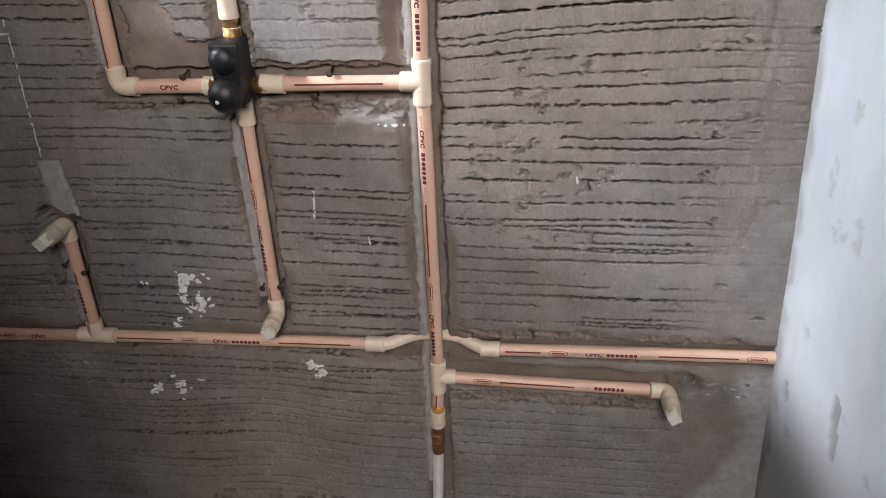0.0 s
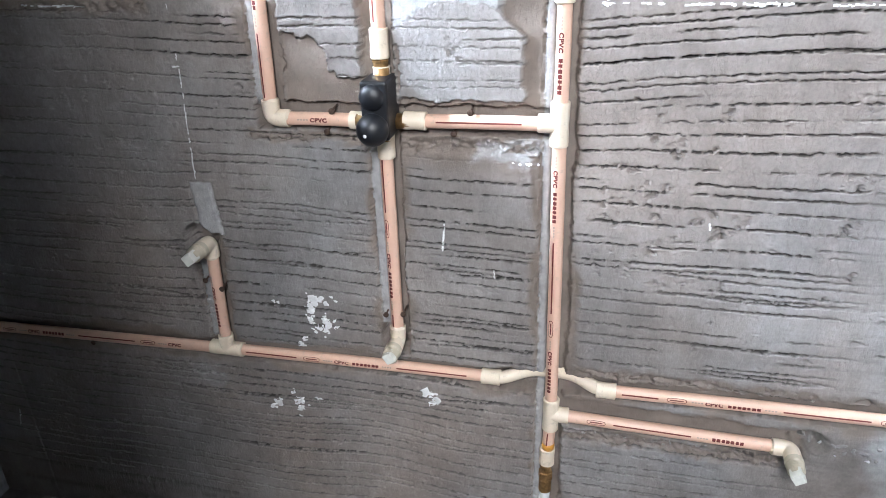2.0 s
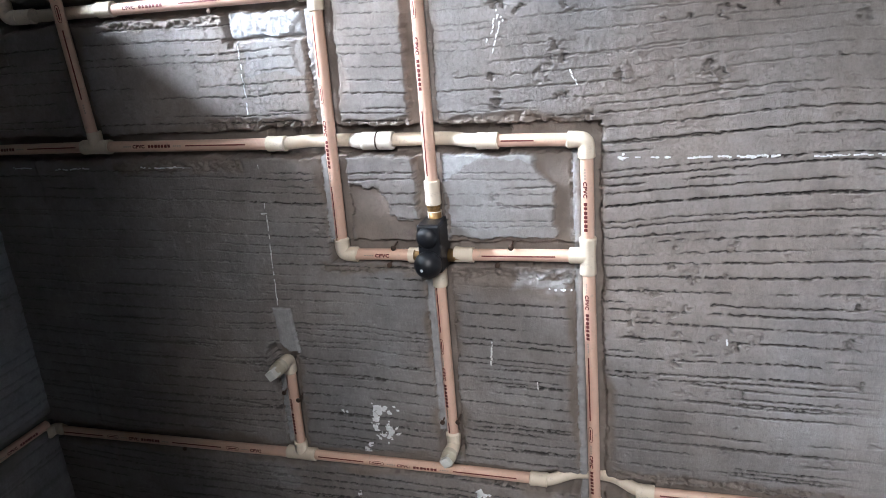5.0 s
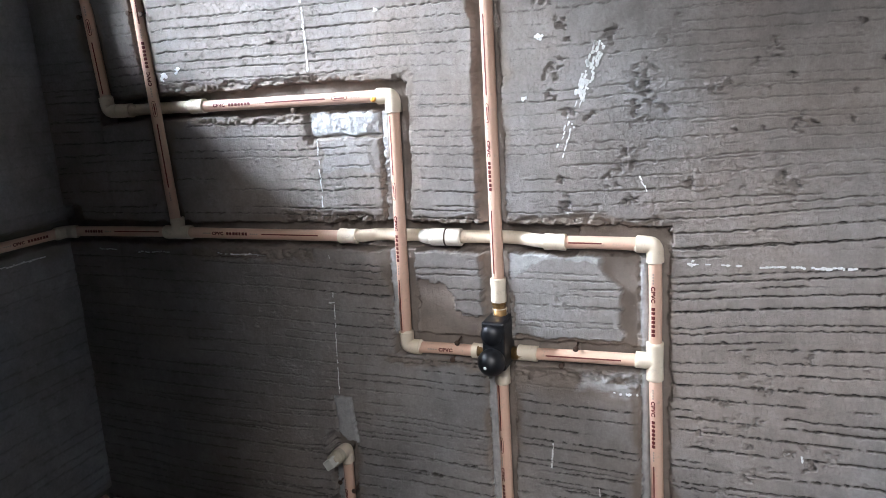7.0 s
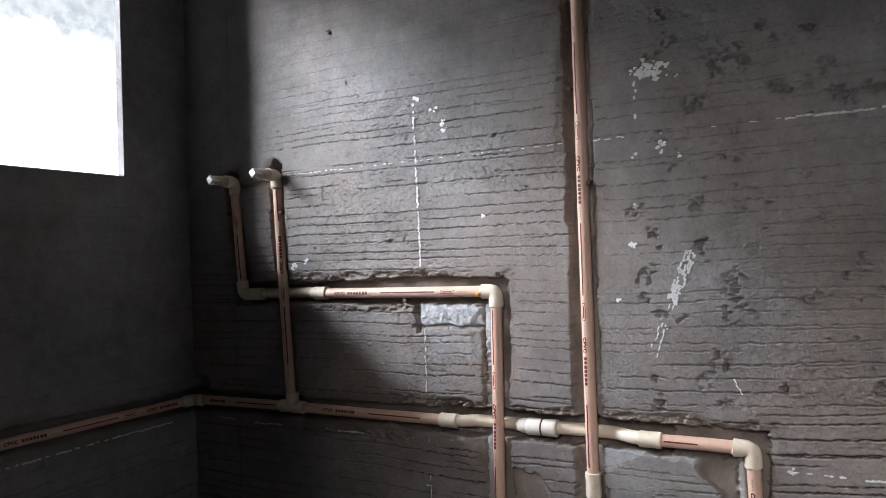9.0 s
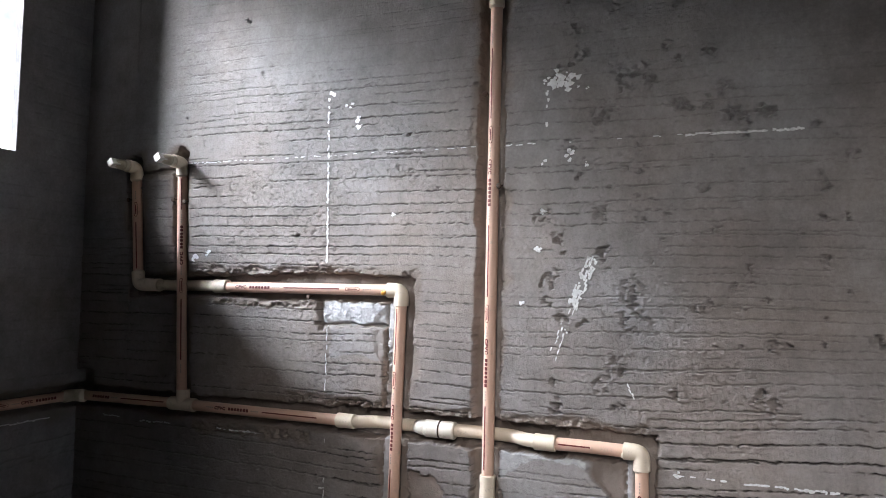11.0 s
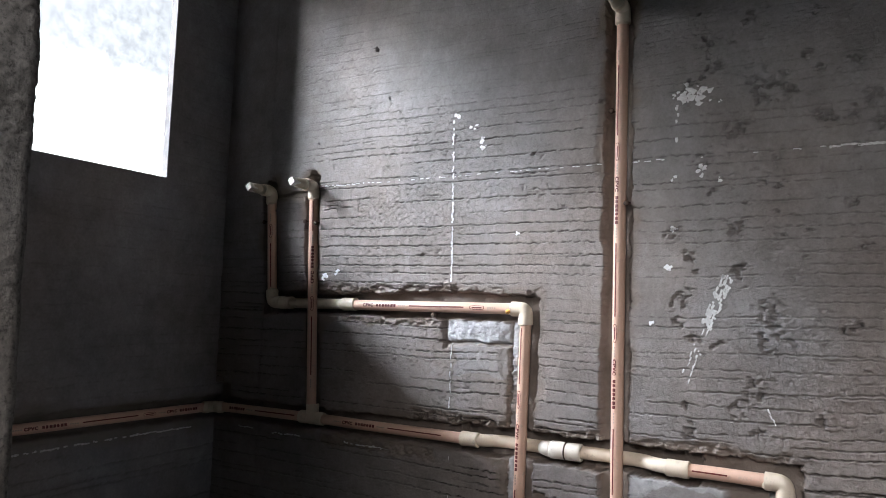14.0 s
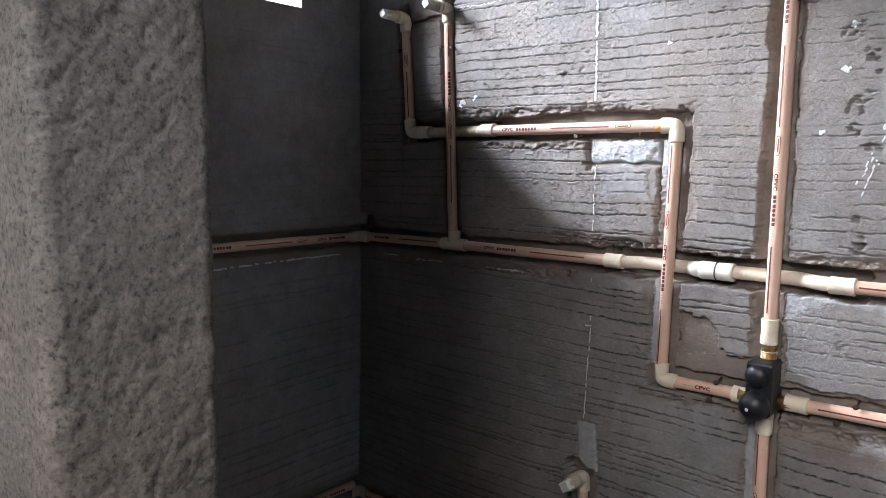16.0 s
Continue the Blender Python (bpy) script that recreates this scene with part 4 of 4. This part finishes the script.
def brass_joint(p, z0, z1, label):
    x, y = p
    long = z1 - z0
    bm = bmesh.new()
    sweep(bm, [(0, 0, 0), (0, 0, long * 0.4), (0, 0, long * 0.4), (0, 0, long)], [0.0118, 0.0118, 0.0105, 0.0105], 20)
    ob = mesh_object("brass_joint", bm, BRASS)
    ob.location = (x, y, z0)
    crisp(ob)
    tagged(ob, label, "pipe fitting")
    bm = bmesh.new()
    sweep(bm, [(0, 0, long * 0.42), (0, 0, long * 0.44), (0, 0, long * 0.66), (0, 0, long * 0.68)], [0.0125, 0.0138, 0.0138, 0.0125], 6)
    part("hex_collar", bm, BRASS, ob, smooth=False)
    return ob


coupling((-0.420, Y, 1.058), ZP, 0.008, "cream plastic nut over the mixer", rad=0.0135)
brass_joint((-0.421, Y), 1.064, 1.084, "brass joint between mixer and riser")
brass_joint((-0.142, Y), 0.262, 0.332, "brass joint stained with amber thread seal")
bm = bmesh.new()
sweep(bm, [(-0.1415, Y, 0.332), (-0.1415, Y, 0.336), (-0.1415, Y, 0.345)], [0.0120, 0.0128, 0.0122], 18)
tagged(mesh_object("glue_ring", bm, GLUE, (-0.1415, Y, 0.34)), "amber solvent glue squeezed round the joint", "glue")
bm = bmesh.new()
sweep(bm, [(-0.140, Y, 0.366), (-0.140, Y, 0.372), (-0.140, Y, 0.380)], [0.0114, 0.0122, 0.0114], 18)
tagged(mesh_object("glue_ring", bm, GLUE, (-0.140, Y, 0.37)), "amber solvent glue squeezed out above the adaptor", "glue")
water_pipe((-0.142, Y + 0.001, 0.262), (-0.150, Y + 0.001, 0.0), printed=False, label="white plastic pipe running down to the floor", material=WHITE_PVC, radius=0.0105)


def dome(bm, x, y, z, rad, flat_by=0.9):
    made = bmesh.ops.create_uvsphere(bm, u_segments=28, v_segments=16, radius=rad)
    for v in made["verts"]:
        v.co = Vector((v.co.x + x, v.co.y * flat_by + y, v.co.z + z))


def mixer():
    """Concealed mixer body with its black site caps."""
    ob = new("shower_mixer_valve")
    ob.location = (-0.419, W, 0.98)
    tagged(ob, "concealed shower mixer valve under black rubber site caps", "mixer valve")
    bm = bmesh.new()
    box(bm, -0.021, 0.021, -0.048, 0.014, -0.016, 0.074, 0.004)
    part("cap_plate", bm, BLACK, ob, "black plastic cover box", smooth=False)
    bm = bmesh.new()
    dome(bm, -0.003, -0.046, 0.050, 0.0200, 0.62)
    part("upper_cap", bm, BLACK, ob)
    bm = bmesh.new()
    dome(bm, -0.001, -0.058, 0.004, 0.0250)
    lower = part("lower_cap", bm, BLACK, ob)
    bm = bmesh.new()
    dome(bm, -0.006, -0.0795, 0.001, 0.0030, 0.5)
    part("cap_button", bm, WHITE_PVC, lower, "small white dot on the cap")
    bm = bmesh.new()
    sweep(bm, [(0, 0, 0.06), (0, 0, 0.085)], [0.012, 0.012], 18)
    part("top_port", bm, BRASS, ob)
    bm = bmesh.new()
    sweep(bm, [(0, 0, -0.03), (0, 0, -0.01)], [0.0115, 0.0115], 18)
    part("bottom_port", bm, BRASS, ob)
    bm = bmesh.new()
    sweep(bm, [(-0.045, 0, 0), (-0.02, 0, 0)], [0.012, 0.012], 18)
    part("side_port", bm, BRASS, ob)
    bm = bmesh.new()
    sweep(bm, [(0.02, 0, 0.002), (0.052, 0, 0.002)], [0.0125, 0.0105], 18)
    part("side_port", bm, BRASS, ob)


mixer()

# ---- chalk, paste, nails and chips on the wall ----
MARK_RNG = random.Random(11)


def on_wall(u, z, side=False, lift=0.0009):
    if side:
        return Vector((LEFT + 0.003 + lift, u, z))
    return Vector((u, face_y(u, z) - lift, z))


def chalk_line(p, q, width=0.003, solid=0.8, label="white chalk setting-out line on the plaster", side=False, wander=0.0012):
    """A dusty line: many small flakes with gaps."""
    rng = MARK_RNG
    (x0, z0), (x1, z1) = p, q
    long = math.hypot(x1 - x0, z1 - z0)
    ux, uz = (x1 - x0) / long, (z1 - z0) / long
    bm = bmesh.new()
    s = 0.0
    while s < long:
        run = rng.uniform(0.003, 0.010)
        if rng.random() < solid:
            ring = []
            w = width * rng.uniform(0.35, 0.65)
            off = rng.uniform(-wander, wander)
            for a, b in ((0, -w), (run * 0.5, -w * rng.uniform(0.8, 1.3)), (run, -w * 0.6), (run * 1.05, w * 0.5), (run * 0.5, w * rng.uniform(0.7, 1.3)), (0, w * 0.8)):
                u, v = x0 + ux * (s + a) - uz * (b + off), z0 + uz * (s + a) + ux * (b + off)
                ring.append(bm.verts.new(on_wall(u, v, side)))
            bm.faces.new(ring)
        s += run
    ob = mesh_object("chalk_line", bm, CHALK, on_wall(x0, z0, side), smooth=False)
    return tagged(ob, label, "chalk mark", group="chalk marks", kind="stuff")


def daub(x, z, rx, rz, count, label="thin white paste daubed on the plaster", tall=0.0012, name="paste_daub"):
    """A patch of small smeared lumps, thick in the middle and flaking at the edge."""
    rng = MARK_RNG
    bm = bmesh.new()
    for _ in range(count):
        cx, cz = x + rng.gauss(0, 0.45) * rx, z + rng.gauss(0, 0.45) * rz
        r = rng.uniform(0.18, 0.62) * min(rx, rz) / (1 + 0.02 * count)
        n = 9
        ring = []
        for k in range(n):
            a = 2 * math.pi * k / n
            d = r * rng.uniform(0.55, 1.35)
            u, v = cx + d * math.cos(a) * rng.uniform(0.9, 1.4), cz + d * math.sin(a)
            ring.append(bm.verts.new(on_wall(u, v, lift=0.0004)))
        top = bm.verts.new(on_wall(cx, cz, lift=tall * rng.uniform(0.6, 1.6)))
        for k in range(n):
            bm.faces.new((ring[k], ring[(k + 1) % n], top))
    ob = mesh_object(name, bm, PASTE, on_wall(x, z))
    return tagged(ob, label, "paste mark", group="paste marks", kind="stuff")


LEVEL = "level chalk line snapped across the plaster"
chalk_line((-1.137, 1.722), (-0.80, 1.723), 0.0024, 0.60, LEVEL)
chalk_line((-0.80, 1.723), (-0.449, 1.724), 0.0017, 0.42, LEVEL)
chalk_line((-0.406, 1.724), (-0.343, 1.724), 0.0024, 0.7, LEVEL)
chalk_line((-0.30, 1.724), (-0.083, 1.726), 0.0020, 0.30, LEVEL)
chalk_line((-0.083, 1.726), (0.095, 1.725), 0.0042, 0.97, LEVEL)
chalk_line((-0.099, 1.161), (0.017, 1.160), 0.0030, 0.6, LEVEL)
chalk_line((0.017, 1.160), (0.141, 1.162), 0.0045, 0.9, LEVEL)
chalk_line((0.190, 1.161), (0.330, 1.163), 0.0030, 0.75, LEVEL)
PLUMB = "plumb chalk line drawn down the plaster"
chalk_line((-0.779, 1.842), (-0.772, 1.506), 0.0046, 0.80, PLUMB, wander=0.0012)
chalk_line((-0.767, 1.387), (-0.767, 1.249), 0.0026, 0.75, PLUMB)
chalk_line((-0.765, 1.153), (-0.764, 1.060), 0.0020, 0.30, PLUMB)
chalk_line((-0.764, 1.052), (-0.771, 0.862), 0.0026, 0.9, PLUMB, wander=0.0005)
chalk_line((-0.776, 1.056), (-0.756, 1.056), 0.0035, 0.8, "short chalk tick across the plumb line")
for a, b in (((-1.366, 1.148), (-1.311, 1.149)), ((-1.250, 1.144), (-1.162, 1.147)), ((-1.040, 1.147), (-0.918, 1.146))):
    chalk_line(a, b, 0.0028, 0.8, "broken chalk line under the pipe chase")
chalk_line((0.600, 1.137), (0.879, 1.144), 0.0040, 0.6, "chalk line along the dark side wall", True)
chalk_line((0.879, 1.144), (1.030, 1.144), 0.0032, 0.95, "chalk line along the dark side wall", True)
TICK = "short white chalk tick on the plaster"
chalk_line((-0.327, 0.812), (-0.331, 0.763), 0.0034, 1.0, TICK, wander=0.0003)
chalk_line((-0.244, 0.733), (-0.242, 0.717), 0.0030, 1.0, TICK)
chalk_line((0.083, 0.846), (0.083, 0.834), 0.0030, 1.0, TICK)
chalk_line((-0.175, 1.304), (-0.164, 1.284), 0.0036, 1.0, TICK)
chalk_line((-1.329, 0.267), (-1.341, 0.223), 0.0026, 1.0, TICK)
chalk_line((-0.320, 1.820), (-0.320, 1.739), 0.0042, 0.5, TICK, wander=0.002)
for k in range(6):
    aside = (k - 2.5) * 0.0034
    chalk_line((-0.236 + aside, 1.524 - 0.004 * abs(k - 2)), (-0.266 + aside, 1.44), 0.0044, 0.58, "dry slanting stroke of white paste", wander=0.0008)
    chalk_line((-0.266 + aside, 1.44), (-0.302 + 1.3 * aside, 1.335 + 0.01 * (k % 3)), 0.0028, 0.24, "faint end of a dry paste stroke", wander=0.0012)
daub(-0.770, 1.847, 0.014, 0.008, 6)
daub(-0.729, 1.824, 0.026, 0.008, 5)
daub(-0.709, 1.788, 0.010, 0.020, 7)
daub(-0.297, 1.838, 0.034, 0.017, 40, "ragged patch of white paste on the plaster", 0.002)
daub(-0.245, 1.818, 0.020, 0.007, 4)
for x, z, r in ((-0.324, 1.691, 0.007), (-0.278, 1.699, 0.011), (-0.246, 1.683, 0.008), (-0.323, 1.599, 0.008), (-0.332, 1.534, 0.009),
                (-0.359, 1.437, 0.009), (-0.624, 1.598, 0.006), (-0.092, 1.162, 0.010), (0.303, 1.126, 0.010)):
    daub(x, z, r, r * 0.8, 4, "small spot of white paste")
daub(-1.109, 1.510, 0.011, 0.012, 7)
daub(-1.074, 1.519, 0.009, 0.008, 4)
daub(-0.565, 0.640, 0.030, 0.014, 16, "flaking white paste splash on the plaster")
daub(-0.556, 0.585, 0.014, 0.034, 20, "flaking white paste splash on the plaster")
daub(-0.585, 0.600, 0.014, 0.040, 26, "flaking white paste splash on the plaster")
daub(-0.610, 0.533, 0.016, 0.012, 7, "flaking white paste splash on the plaster")
daub(-0.655, 0.627, 0.016, 0.006, 4, "flaking white paste splash on the plaster")
daub(-0.680, 0.387, 0.013, 0.012, 6)
daub(-0.628, 0.392, 0.016, 0.030, 12)
daub(-0.589, 0.411, 0.014, 0.008, 4)
daub(-0.362, 0.450, 0.018, 0.020, 9)
daub(-0.195, 0.921, 0.030, 0.005, 7, "white slurry dried below the mixer pipe")


def pipe_nail(x, z, down=0.004):
    """A masonry nail driven beside a pipe to hold it."""
    base = face_y(x, z)
    bm = bmesh.new()
    sweep(bm, [(0, 0.012, 0), (0, -0.011, -down)], [0.0017, 0.0017], 8)
    ob = mesh_object("pipe_nail", bm, RUST)
    ob.location = (x, min(base, W + 0.004), z)
    tagged(ob, "dark masonry nail holding a pipe in its chase", "nail", group="pipe nails")
    bm = bmesh.new()
    sweep(bm, [(0, -0.0100, -down), (0, -0.0105, -down), (0, -0.0130, -down), (0, -0.0136, -down)], [0.002, 0.0050, 0.0050, 0.0036], 12)
    part("nail_head", bm, RUST, ob)


for x, z in ((-0.503, 0.999), (-0.514, 0.965), (-0.281, 1.006), (-0.307, 0.972), (-0.785, 0.665), (-0.754, 0.650), (-0.404, 0.636), (-0.436, 0.632),
             (-1.072, 0.489), (-1.304, 1.648), (-1.172, 1.645), (-1.138, 1.640), (-0.437, 1.825), (-0.407, 1.652), (-0.808, 1.438)):
    pipe_nail(x, z)

bm = bmesh.new()
for k in range(5):
    a = 0.4 + k * 0.5
    bmesh.ops.create_uvsphere(bm, u_segments=8, v_segments=6, radius=0.0032 + 0.0008 * (k % 3),
                              matrix=Matrix.Translation((-0.634 + 0.004 * math.cos(a * 2), Y - 0.0115, 1.452 - 0.006 * math.sin(a))))
tagged(mesh_object("glue_run", bm, GLUE, (-0.634, Y, 1.452)), "amber solvent glue run at the elbow", "glue")


def plaster_chip(x, z, size):
    rng = MARK_RNG
    bm = bmesh.new()
    made = bmesh.ops.create_icosphere(bm, subdivisions=1, radius=size)
    for v in made["verts"]:
        v.co = Vector((v.co.x * rng.uniform(0.7, 1.5), v.co.y * rng.uniform(0.3, 0.6), v.co.z * rng.uniform(0.4, 0.9)))
    ob = mesh_object("plaster_chip", bm, CHIP if rng.random() < 0.85 else PASTE, smooth=False)
    ob.matrix_world = Matrix.Translation((x, face_y(x, z) + size * 0.1, z)) @ Euler((rng.uniform(0, 3), rng.uniform(-0.5, 0.5), rng.uniform(0, 3))).to_matrix().to_4x4()
    tagged(ob, "broken plaster chip stuck beside the low outlet", "plaster chip", group="plaster chips")


for k in range(16):
    plaster_chip(0.285 + 0.008 * k + MARK_RNG.uniform(-0.006, 0.006), 0.447 + MARK_RNG.uniform(-0.018, 0.016), MARK_RNG.uniform(0.004, 0.011))
for k in range(10):
    plaster_chip(-0.10 + 0.026 * k + MARK_RNG.uniform(-0.01, 0.01), 0.413 + MARK_RNG.uniform(-0.005, 0.006), MARK_RNG.uniform(0.002, 0.005))
